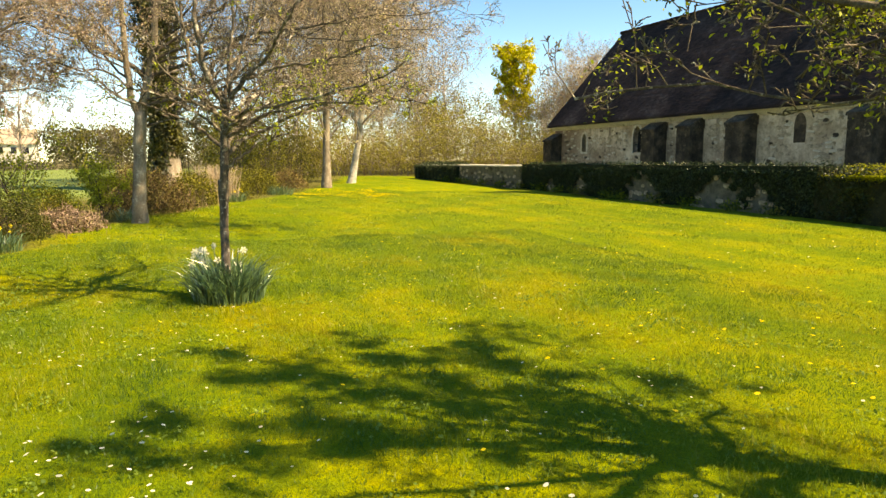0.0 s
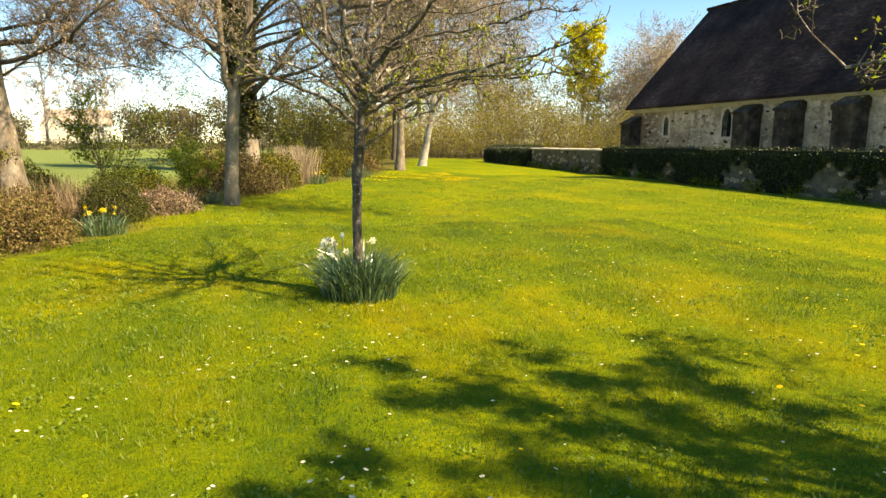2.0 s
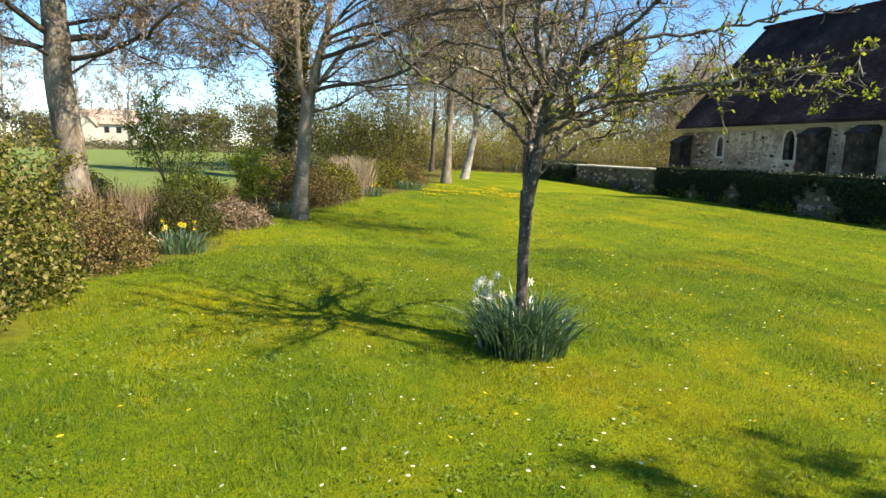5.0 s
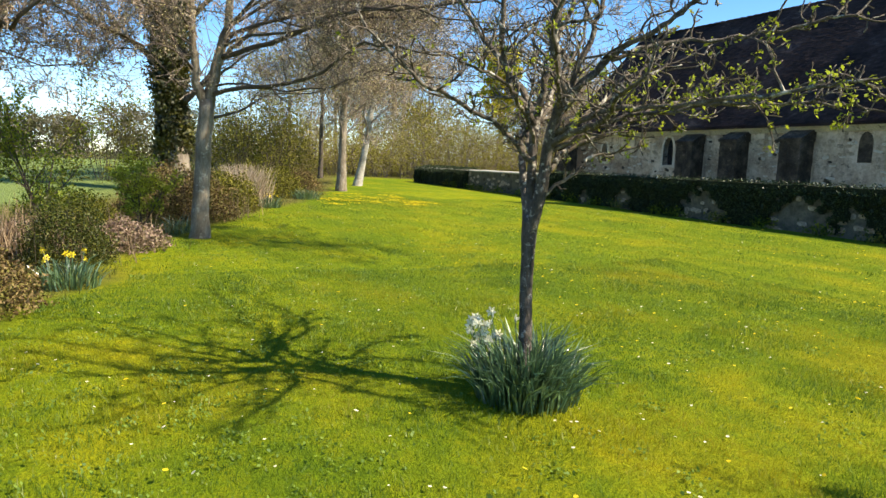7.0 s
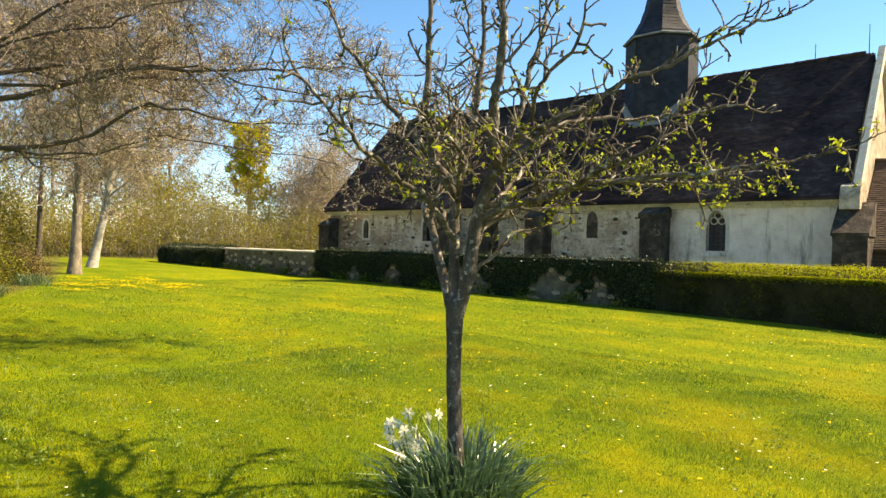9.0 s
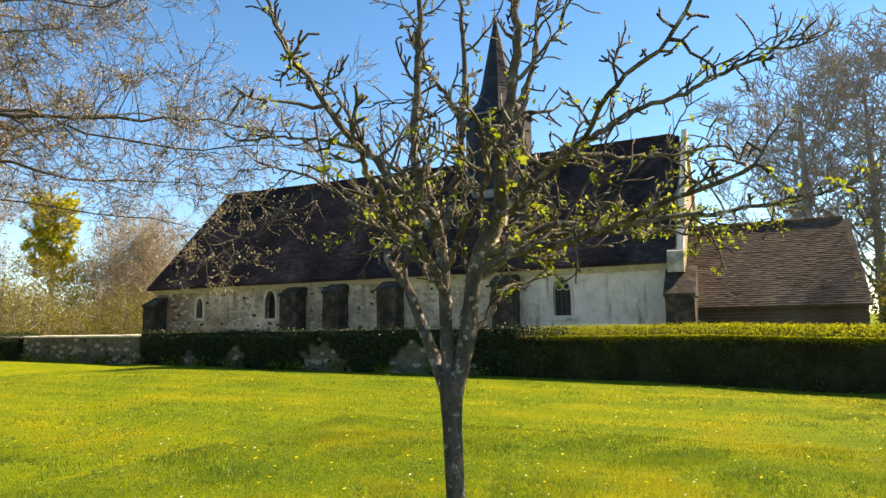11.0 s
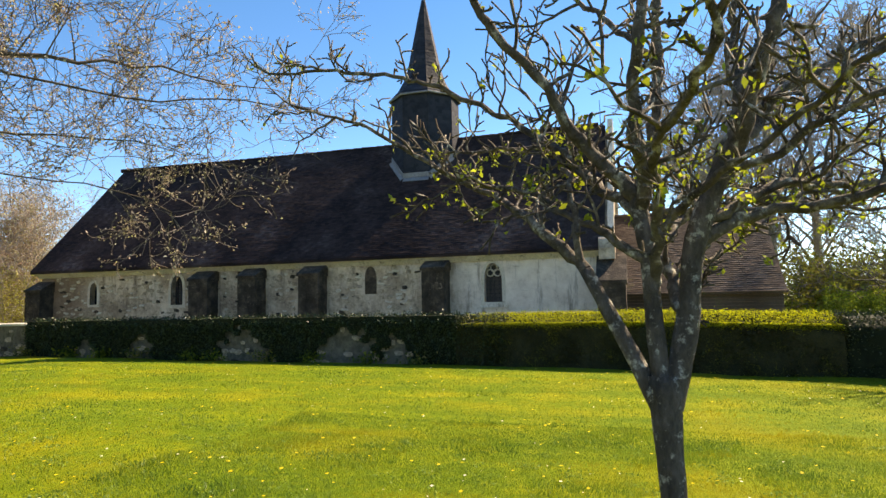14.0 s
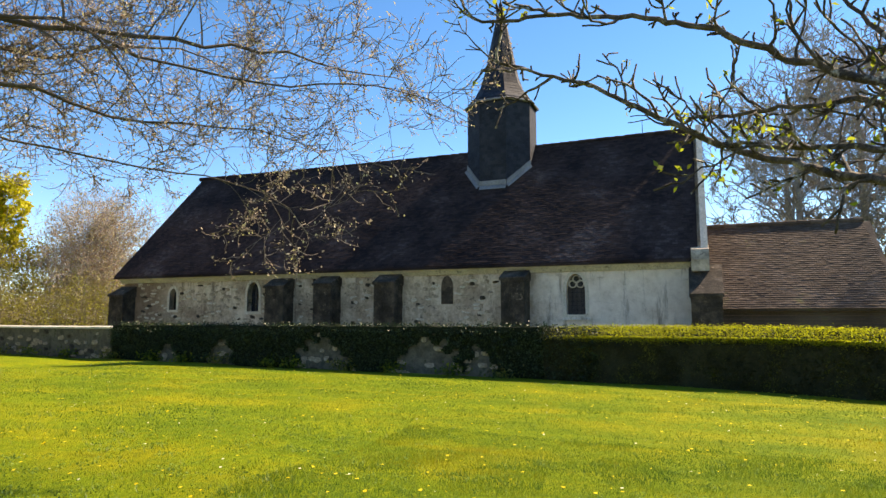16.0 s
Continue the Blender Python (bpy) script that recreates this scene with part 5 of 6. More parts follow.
ivt = np.stack([-0.70 - 0.15 * u + rad * np.cos(a), 21.25 + rad * np.sin(a), 0.9 + 0.7 * (np.cos(a) > 0.2) * (1 - u) + u * 9.0], 1)
part("ivy", leaf_mesh("ivy", ivt, 0.14, 10), M["leaf_ivy_tree"], bpy.data.objects["ivy_clad_tree"], "olive-green ivy sheathing the trunk", "stuff")
for k, (nm, x, y, lab, lx, bark, r, h, sd) in enumerate((
        ("lawn_edge_tree", 6.3, 23.9, "grey tree with twiggy brown crown at the lawn's edge", 0.1, "bark_grey", 0.2, 13, 301),
        ("birch_tree", 8.85, 29.2, "leaning pale-barked tree at the lawn's edge", 0.9, "bark_white", 0.2, 14, 311),
        ("wood_edge_tree", 9.2, 37.5, "dark slender tree at the edge of the wood", 0.1, "bark_twig", 0.15, 12, 321))):
    z = ground_z(x, y)
    rr = random.Random(sd)
    lm = []
    for i in range(30 if k < 2 else 20):
        an, hh = i * 2.4 + rr.uniform(-0.4, 0.4), h * rr.uniform(0.3, 1.05)
        rad = (3.6 - 1.8 * abs(hh / h - 0.55)) * rr.uniform(0.7, 1.1)
        lm.append((0 if hh < h * 0.45 else 1, min(1, max(0.3, (hh - 1.2) / (h * 0.42) if hh < h * 0.45 else (hh - h * 0.45) / (h * 0.55))), (x + lx * min(1.5, hh / 3) + rad * math.cos(an), y + rad * math.sin(an), hh + 0.8), 0.28))
    big_tree(nm, (x, y, z), lab, [([(x, y, z - 0.1), (x + lx * 0.55, y, z + 2.2), (x + lx * 1.2, y, z + h * 0.42)], 1, 0.7), ([(x + lx * 1.2, y, z + h * 0.42), (x + lx * 1.5, y, z + h * 0.75), (x + lx * 1.5, y + 0.3, z + h)], 0.7, 0.15)],
             lm, sd, bark, "leaf_bud_brown", r, 1.0, 0.09, 11, 1.7, 2, 5, rmin=0.009, per=3, budmat="bud_pale", gnarl=0.22)


# ---- shrubs ----
def shrub(name, at, size, n, leaf, matname, label, seed, stems=10, up=0.2, group="shrubs along the bank", gap=0.35):
    """Woody stems with leaves in an uneven crown full of gaps."""
    rr, rs = random.Random(seed), np.random.RandomState(seed)
    x, y = at
    z = ground_z(x, y) - (0.12 if x < bed_x(y) - 1 else 0.02)
    t = empty(name, (x, y, z), label, "shrub", group)
    acc = Acc()
    for k in range(stems):
        a, q = rr.uniform(0, 6.28), rr.uniform(0.1, 0.8)
        end = Vector((x + size[0] * q * math.cos(a), y + size[1] * q * math.sin(a), z + size[2] * rr.uniform(0.6, 0.98)))
        s = Vector((x + size[0] * q * 0.25 * math.cos(a), y + size[1] * q * 0.25 * math.sin(a), z - 0.05))
        mid = s.lerp(end, 0.5) + Vector((rr.gauss(0, 0.06), rr.gauss(0, 0.06), 0.05))
        acc.tube([s, mid, end], [0.012, 0.009, 0.003], 4)
    part("stem_tangle", acc, M["bark_twig"], t, kind="stuff")
    d = rs.normal(size=(n, 3))
    d /= np.linalg.norm(d, axis=1)[:, None]
    d[:, 2] = np.abs(d[:, 2]) * 1.0
    lump = np.array([1 + gap * noise.noise(Vector((v[0] * 2.6 + seed, v[1] * 2.6, v[2] * 2.6))) + gap * 0.5 * noise.noise(Vector((v[0] * 6 + seed, v[1] * 6, v[2] * 6))) for v in d])
    rad = lump * rs.uniform(0.25, 1.0, n) ** 0.35
    p = d * rad[:, None] * np.array(size) + (x, y, z + 0.03)
    part("leaves", leaf_mesh("leaves", p, leaf, seed + 1, up), M[matname], t, "", "stuff")
    return t


SHRUBS = [  # x, y, half sizes, leaves, leaf size, material, label
    (-4.7, 1.75, (1.2, 1.45, 1.62), 19000, 0.05, "leaf_shrub", "dense rounded shrub with mottled green and buff leaves"),
    (-5.5, -0.3, (1.4, 1.7, 1.7), 13000, 0.055, "leaf_shrub", "dense rounded shrub with mottled green and buff leaves"),
    (-3.75, 3.5, (0.6, 0.7, 0.62), 7000, 0.04, "leaf_brown", "low shrub with bronze and yellow leaves"),
    (-4.3, 4.4, (0.7, 0.7, 0.55), 2000, 0.05, "leaf_brown", "low tangle of bronze leaves"),
    (-3.1, 6.0, (0.56, 0.6, 0.8), 15000, 0.03, "leaf_box", "rounded green shrub with yellowish tips"),
    (-2.5, 7.4, (0.7, 0.8, 0.42), 6000, 0.05, "leaf_bracken", "low heap of pinkish-brown dead bracken"),
    (-3.6, 7.9, (0.8, 0.8, 0.5), 4500, 0.05, "leaf_bracken", "low heap of pinkish-brown dead bracken"),
    (-2.9, 8.6, (0.6, 0.6, 0.7), 1800, 0.05, "leaf_olive", "low olive shrub on the bank"),
    (-4.6, 6.4, (0.8, 0.8, 0.7), 1900, 0.055, "leaf_brown", "low brown bramble tangle"),
    (-1.0, 11.6, (0.9, 0.9, 1.05), 3600, 0.06, "leaf_brown", "upright bronze hedge shrub"),
    (0.0, 13.6, (0.8, 0.9, 1.1), 3000, 0.06, "leaf_olive", "upright olive shrub on the bank"),
    (-1.6, 13.2, (1.0, 1.0, 1.2), 3000, 0.07, "leaf_brown", "bare brown shrub on the bank"),
    (1.2, 16.2, (0.8, 0.9, 1.3), 2600, 0.07, "leaf_olive", "upright olive shrub on the bank"),
    (2.6, 19.5, (0.9, 1.0, 1.1), 2600, 0.07, "leaf_olive", "loose olive shrub on the bank"),
    (4.4, 23.5, (0.9, 1.1, 1.0), 2400, 0.07, "leaf_brown", "loose brown shrub on the bank"),
    (-7.6, 9.5, (1.1, 1.2, 0.9), 2400, 0.07, "leaf_olive", "low olive bank shrub"),
    (-8.5, 6.0, (1.2, 1.4, 1.1), 2600, 0.07, "leaf_brown", "low brown bank shrub"),
    (-7.2, 3.0, (1.0, 1.2, 1.2), 2400, 0.07, "leaf_olive", "low olive bank shrub"),
    (-6.3, 12.5, (1.0, 1.0, 0.8), 2000, 0.07, "leaf_olive", "low olive bank shrub"),
    (-3.6, 12.0, (0.9, 0.9, 0.8), 2000, 0.06, "leaf_green", "low green bank shrub")]
for k, (x, y, sz, n, lf, mt, lab) in enumerate(SHRUBS):
    shrub("shrub", (x, y), sz, n if n > 4000 else int(n * 2.2), lf, mt, lab, 400 + 3 * k)
# taller leafing thicket at the lawn's edge towards the wood
for k, (x, y, h, w, mt) in enumerate(((2.0, 24.5, 3.8, 1.7, "leaf_olive"), (4.0, 28.5, 4.0, 1.8, "leaf_olive"), (0.2, 29, 4.6, 2.0, "leaf_olive"), (5.8, 33, 4.4, 1.9, "leaf_olive"), (3.0, 35, 5.0, 2.2, "leaf_green"), (-3.0, 27, 4.2, 2.0, "leaf_olive"), (7.6, 40, 4.8, 2.2, "leaf_olive"))):
    shrub("tall_shrub", (x, y), (w, w, h), 3200, 0.11, mt, "tall loose shrub in olive spring leaf", 500 + 3 * k, 24, 0.2, "tall shrubs before the wood", 0.5)


def sapling(at, h, seed, mt, label):
    rr = random.Random(seed)
    x, y = at
    z = ground_z(x, y) - 0.1
    t = empty("sapling", (x, y, z), label, "sapling")
    acc, tips = Acc(), []
    for k in range(4):
        grow(acc, tips, Vector((x + rr.gauss(0, 0.05), y + rr.gauss(0, 0.05), z)), Vector((rr.gauss(0, 0.22), rr.gauss(0, 0.22), 1)), h * rr.uniform(0.75, 1), 0.022, 2, rr, 0.08, 0.05, 8, 5, 0.4, 0.003, 0.7)
    part("stem_tangle", acc, M["bark_twig"], t, kind="stuff")
    part("leaves", leaf_mesh("leaves", clusters(tips, 4, 0.06, 0.9, seed), 0.06, seed), M[mt], t, "", "stuff")


sapling((-3.75, 9.6), 2.7, 601, "leaf_fresh", "slender multi-stemmed sapling in fresh leaf")
sapling((-2.1, 10.6), 1.3, 602, "leaf_bud", "young sapling in fresh leaf")
sapling((-5.4, 5.4), 1.6, 603, "leaf_olive", "thin sapling in olive leaf")
# dry stems and grass in the bank
for k, (x, y, n, h, rad) in enumerate(((-4.1, 6.6, 260, 0.75, 0.5), (-2.9, 7.3, 220, 0.6, 0.45), (0.75, 15.4, 1400, 1.2, 0.24), (-4.6, 7.9, 240, 0.8, 0.5), (-0.3, 12.4, 160, 0.7, 0.35))):
    rs = np.random.RandomState(700 + k)
    c = np.stack([x + rs.normal(0, rad, n), y + rs.normal(0, rad, n)], 1)
    z = ground_np(c[:, 0], c[:, 1]) - 0.1
    a = rs.uniform(0, 6.28, n)
    hh = h * rs.uniform(0.4, 1.1, n)
    l = hh * rs.uniform(0.1, 0.6, n)
    b = rs.uniform(0, 6.28, n)
    p = np.stack([c[:, 0], c[:, 1], z], 1)
    s = np.stack([np.cos(a) * 0.008, np.sin(a) * 0.008, 0 * a], 1)
    top = p + np.stack([np.cos(b) * l, np.sin(b) * l, hh], 1)
    me = fast_mesh("dry_grass", np.stack([p - s, p + s, top + s * 0.4, top - s * 0.4], 1), 4)
    me.materials.append(M["dry_pale" if k == 2 else "dry_stem"])
    tagged(new("dry_grass", me), "bleached dry stems standing in the bank", "dry grass", kind="stuff")


# ---- daffodils ----
def strap_leaves(cx, cy, n, rad, h, seed, w=0.014):
    """Long strap leaves in three bent lengths, fanning out from a clump."""
    rs = np.random.RandomState(seed)
    quads = []
    for i in range(n):
        a, q = rs.uniform(0, 6.28), math.sqrt(rs.uniform(0, 1))
        bx, by = cx + rad * q * math.cos(a), cy + rad * q * math.sin(a) * 0.9
        z = ground_z(bx, by)
        o = rs.uniform(0.05, 0.75) * (0.25 + q)
        da = a + rs.normal(0, 0.7)
        hh = h * rs.uniform(0.6, 1.12) * (1.05 - 0.38 * q * q)
        sd = rs.uniform(0, 6.28)
        s = np.array([math.cos(sd), math.sin(sd), 0]) * w / 2
        d = np.array([math.cos(da), math.sin(da), 0])
        p = [np.array([bx, by, z - 0.02]), np.array([bx, by, z + hh * 0.45]) + d * o * hh * 0.25, np.array([bx, by, z + hh * 0.8]) + d * o * hh * 0.8, np.array([bx, by, z + hh * rs.uniform(0.88, 1.0)]) + d * o * hh * 1.6]
        ws = (1, 1, 0.8, 0.15)
        for j in range(3):
            quads.append([p[j] - s * ws[j], p[j] + s * ws[j], p[j + 1] + s * ws[j + 1], p[j + 1] - s * ws[j + 1]])
    return fast_mesh("leaves", np.array(quads), 4)


def flower_mesh(size, petals, cup, seed):
    """A daffodil head facing +y: six petals round a short trumpet."""
    rr = random.Random(seed)
    acc = Acc()
    for k in range(petals):
        a = 2 * math.pi * k / petals
        u, v = Vector((math.cos(a), 0, math.sin(a))), Vector((-math.sin(a), 0, math.cos(a)))
        y1 = rr.uniform(0.0, 0.15) * size
        acc.poly([u * 0.1 * size, u * 0.55 * size + v * 0.24 * size + Vector((0, y1, 0)), u * size + Vector((0, y1 * 1.5, 0)), u * 0.55 * size - v * 0.24 * size + Vector((0, y1, 0))])
    n = 8
    b = len(acc.v)
    for q, (rad, yy) in enumerate(((0.16, 0), (0.22, cup), (0.30, cup * 1.3))):
        for k in range(n):
            a = 2 * math.pi * k / n
            acc.v.append((rad * size * math.cos(a), yy * size, rad * size * math.sin(a)))
    for q in range(2):
        for k in range(n):
            acc.f.append((b + q * n + k, b + q * n + (k + 1) % n, b + (q + 1) * n + (k + 1) % n, b + (q + 1) * n + k))
    return acc.mesh("flower")


def daffodils(name, at, rad, n, h, flowers, petal, label, seed):
    x, y = at
    t = empty(name, (x, y, ground_z(x, y)), label, "daffodils", "clumps of daffodils")
    part("leaves", strap_leaves(x, y, n, rad, h, seed), M["leaf_daff"], t, "", "stuff")
    head = flower_mesh(0.045, 6, 0.5, seed)
    head.materials.append(M[petal])
    rr = random.Random(seed)
    for fx, fy, fz in flowers:
        at3 = Vector((x + fx, y + fy, ground_z(x, y) + fz))
        acc = Acc()
        acc.tube([Vector((x + fx * 0.7, y + fy * 0.7, ground_z(x, y))), Vector((x + fx * 0.85, y + fy * 0.85, at3.z * 0.6)), at3], [0.005, 0.005, 0.004], 5)
        part("stalk", acc, M["leaf_daff"], t)
        f = new("flower", head)
        f.parent = t
        f.matrix_parent_inverse = Matrix.Translation(-t.location)
        f.location = at3
        f.rotation_euler = (rr.uniform(-0.4, 0.3), 0, rr.uniform(0, 6.28))


rr = random.Random(77)
FL = [(-0.24, 0.30, 0.52), (-0.28, 0.34, 0.50), (-0.20, 0.28, 0.47), (-0.33, 0.26, 0.45), (-0.12, 0.33, 0.55), (-0.27, 0.22, 0.43), (-0.36, 0.15, 0.38), (-0.22, 0.38, 0.5), (-0.17, 0.18, 0.42), (0.2, 0.36, 0.48), (0.14, 0.4, 0.46), (-0.3, 0.31, 0.47)] + [(-0.26 + rr.gauss(0, 0.07), 0.24 + rr.gauss(0, 0.08), rr.uniform(0.36, 0.54)) for _ in range(9)]
daffodils("daffodil_clump", (0.02, -0.03), 0.36, 680, 0.48, FL, "petal_white", "thick clump of blue-green daffodil leaves with white blooms", 801)
daffodils("daffodil_clump", (-3.0, 4.45), 0.3, 150, 0.36, [(rr.uniform(-0.3, 0.3), rr.uniform(-0.3, 0.3), rr.uniform(0.3, 0.4)) for _ in range(7)], "petal_yellow", "small clump of yellow daffodils at the edge of the bed", 811)
daffodils("daffodil_clump", (1.3, 15.0), 0.35, 140, 0.36, [(rr.uniform(-0.3, 0.3), rr.uniform(-0.3, 0.3), rr.uniform(0.3, 0.4)) for _ in range(5)], "petal_yellow", "small clump of yellow daffodils at the edge of the bed", 821)
daffodils("daffodil_clump", (3.3, 18.6), 0.5, 220, 0.4, [], "petal_yellow", "clump of daffodil leaves without flowers", 831)
daffodils("daffodil_clump", (-1.5, 9.3), 0.3, 100, 0.34, [], "petal_yellow", "clump of daffodil leaves without flowers", 841)

# ---- far things ----
def far_tree(name, at, h, w, label, seed, mt=None, bark="bark_far", r=0.22, share=0.5, leaf=0.2, limbs=16, group="bare trees beyond the garden", low=0.25, depth=2, per=2, fine=0.012):
    x, y = at
    z = ground_z(x, y)
    rr = random.Random(seed)
    t = empty(name, (x, y, z), label, "tree", group)
    acc, tips = Acc(), []
    top = Vector((x + rr.gauss(0, 0.4), y, z + h))
    acc.tube([Vector((x, y, z - 0.2)), Vector((x, y, z + h * 0.5)), top], [r, r * 0.6, r * 0.1], 7)
    part("trunk", acc, M[bark], t)
    acc = Acc()
    for k in range(limbs):
        u = low + (0.95 - low) * k / limbs
        a = k * 2.4 + rr.uniform(-0.5, 0.5)
        q = w * (1 - 0.55 * abs(u - 0.55) / 0.5) * rr.uniform(0.7, 1.1)
        limb_to(acc, tips, (x, y, z + h * u), (x + q * math.cos(a), y + q * math.sin(a), z + h * min(1.02, u + 0.22)), r * 0.4 * (1.1 - u), 0.02, rr, 0.3, 5, 4, 0.05, 0.14, 0.2, w * 0.42, depth, 4, fine, 0.1, step=0.9)
    part("limb_tangle", acc, M[bark], t, kind="stuff")
    if mt:
        part("leaves", leaf_mesh("leaves", clusters(tips, per, 0.15 if per < 3 else 0.4, share, seed), leaf, seed), M[mt], t, "", "stuff")


for k, (x, y, h, w) in enumerate(((24, 72, 17, 5), (30, 76, 16, 5), (19, 66, 16, 5), (43, 70, 15, 5), (48, 62, 14, 4.5), (13, 62, 15, 5), (54, 55, 13, 4.5))):
    far_tree("bare_tree", (x, y), h, w, "tall bare grey tree standing beyond the church", 900 + k, "leaf_bud_brown", share=0.2, leaf=0.12, limbs=10)
for k, (x, y, h, w) in enumerate(((14, 58, 9, 4), (20, 60, 8, 4), (26, 62, 9, 4), (31, 58, 7, 3.5), (41, 58, 8, 3.5), (46, 54, 8, 4), (9, 52, 9, 4), (52, 50, 8, 4), (24, 54, 6, 3), (35, 54, 6, 3))):
    far_tree("wood_tree", (x, y), h, w, "twiggy olive-brown tree at the edge of the wood", 1200 + k, "leaf_wood", bark="bark_beech", r=0.14, share=1.0, leaf=0.2, limbs=20, low=0.15, group="trees of the wood edge", per=5, depth=1)
far_tree("ivy_poplar", (36.5, 60), 13.0, 2.2, "tall tree clothed in bright yellow-green foliage", 931, "leaf_yellow", share=0.8, leaf=0.38, limbs=26, low=0.36, group="")
for k, (x, y, h, w) in enumerate(((41, -4.5, 15, 6), (44, -11, 17, 6.5), (50, -5, 17, 6), (37, -14, 15, 6), (42, -8, 17.5, 6))):
    far_tree("bare_tree", (x, y), h, w, "broad bare tree behind the annexe", 950 + k, "bud_pale", bark="bark_far", r=0.34, share=0.25, leaf=0.1, limbs=26, fine=0.024, low=0.12, per=2)
for k, (x, y, h, w) in enumerate(((27.2, -8.2, 2.3, 2.0), (31, -9.2, 2.8, 2.5), (35, -9, 3.1, 2.8), (25, -11.5, 2.2, 2.2), (33, -12, 3.2, 3), (40, -10.5, 3.6, 3.2))):
    shrub("tall_shrub", (x, y), (w, w, h), 14000, 0.10, "leaf_fresh", "broad yellow-green shrub beyond the annexe", 970 + 3 * k, 20, 0.2, "shrubs beyond the annexe", 0.4)
for k, (x, y, h, w) in enumerate(((31, -8.5, 2.6, 2.4), (34, -10.5, 3.2, 2.8), (29.5, -10.5, 2.4, 2.2), (38, -9, 3.4, 3))):
    far_tree("thicket_tree", (x, y), h, w, "low twiggy olive tree behind the annexe", 1300 + k, "leaf_wood", bark="bark_beech", r=0.1, share=1.0, leaf=0.2, limbs=18, low=0.08, group="thicket behind the annexe", per=4, depth=1)
for k, (x, y, h, w) in enumerate(((36.4, 49.0, 9, 3.3), (37.8, 50.5, 8, 3.5), (35.2, 48.0, 6, 2.8), (38.8, 48.2, 10, 3.6), (42, 51.5, 10, 4), (28, 61, 15, 5), (24, 59, 12, 4.5), (44, 57, 13, 4.5))):
    far_tree("bare_tree", (x, y), h, w, "twiggy pale-brown tree beyond the end of the church", 1400 + k, "leaf_bud_brown", bark="bark_far", share=1.0, leaf=0.15, limbs=22, low=0.1, fine=0.018, depth=1, per=4)
# wood edge behind the end of the lawn
rs = np.random.RandomState(61)
acc, tips = Acc(), []
rr = random.Random(62)
for k in range(760):
    x = rr.uniform(3, 60)
    y = rr.uniform(43, 58) - 0.12 * max(0, x - 22)
    h = rr.uniform(2.2, 4.6) + 0.9 * math.sin(x * 0.35) * math.sin(y * 0.3)
    p = Vector((x, y, ground_z(x, y) - 0.1))
    top = p + Vector((rr.gauss(0, 0.6), rr.gauss(0, 0.6), h))
    mid = p.lerp(top, 0.5) + Vector((rr.gauss(0, 0.15), rr.gauss(0, 0.15), 0))
    acc.tube([p, mid, top], [0.035, 0.02, 0.008], 3)
    for j in range(13):
        u = rr.uniform(0.12, 1.0)
        s = p.lerp(top, u)
        e = s + Vector((rr.gauss(0, 0.75), rr.gauss(0, 0.75), rr.uniform(0.1, 0.9)))
        acc.tube([s, e], [0.014, 0.006], 3)
        tips += [tuple(s.lerp(e, q)) for q in (0.3, 0.55, 0.8, 1.0)]
wood = empty("wood_edge", (25, 48, 0.4), "olive-brown spring thicket along the end of the lawn", "woodland", kind="stuff")
part("stem_tangle", acc, M["bark_beech"], wood, kind="stuff")
part("leaves", leaf_mesh("leaves", clusters(tips, 5, 0.34, 1.0, 63), 0.13, 64), M["leaf_wood"], wood, kind="stuff")
# meadow's far side: hedgerow, conifers and a house
rr = random.Random(71)
pts = []
for k in range(520):
    deg = rr.uniform(-64, 12)
    a, d = radians(deg), rr.uniform(84, 112)
    h = (1.6 + 2.2 * max(0.0, math.sin(deg * 0.55) * math.sin(deg * 0.21 + 1))) * rr.uniform(0.6, 1.6)
    if -16 < deg < -9.5:
        h = rr.uniform(0.6, 1.3)
    x, y = d * math.sin(a), d * math.cos(a)
    c = np.random.RandomState(k).normal(0, 1, (130, 3)) * (1.3, 1.3, h * 0.36) + (x, y, 0.4 + h * 0.45)
    pts.append(c)
hr = leaf_mesh("hedgerow", np.concatenate(pts), 0.32, 72)
hr.materials.append(M["leaf_far"])
tagged(new("hedgerow", hr), "uneven grey-olive hedgerow along the far side of the meadow", "hedgerow", kind="stuff")
for k, (an, d, h, w) in enumerate(((-8.2, 96, 6.5, 4.2), (-5, 92, 6, 3.6), (-30, 90, 6, 4.4), (-22, 100, 6.5, 4.5), (-40, 92, 7, 5), (-1, 90, 8, 4), (-26, 108, 7, 5), (-18, 104, 5, 4), (-35, 100, 7, 5), (3, 95, 9, 4), (-48, 90, 7, 5))):
    x, y = d * math.sin(radians(an)), d * math.cos(radians(an))
    far_tree("meadow_tree", (x, y), h * 0.72, w * 0.85, "grey-olive bushy tree beyond the meadow", 980 + k, "leaf_far" if k % 3 else "leaf_dark", share=1.0, leaf=0.32, limbs=26, low=0.02, group="trees beyond the meadow", depth=1, per=5)
for k, (an, d, h, w) in enumerate(((-34, 102, 12, 5), (-27.5, 112, 13, 5), (-20, 100, 13, 5), (-15, 106, 14, 5.5), (-11.5, 98, 12, 4.5), (-38, 108, 13, 5))):
    x, y = d * math.sin(radians(an)), d * math.cos(radians(an))
    far_tree("bare_tree", (x, y), h, w, "bare pale tree beyond the meadow", 1500 + k, "bud_pale", share=0.8, leaf=0.25, limbs=20, low=0.15, depth=1, per=2, fine=0.035)
HX, HY = -34.0, 152.0
house = empty("house", (HX, HY, 0.4), "white-walled house with a tan tiled roof beyond the meadow", "house")
acc = Acc()
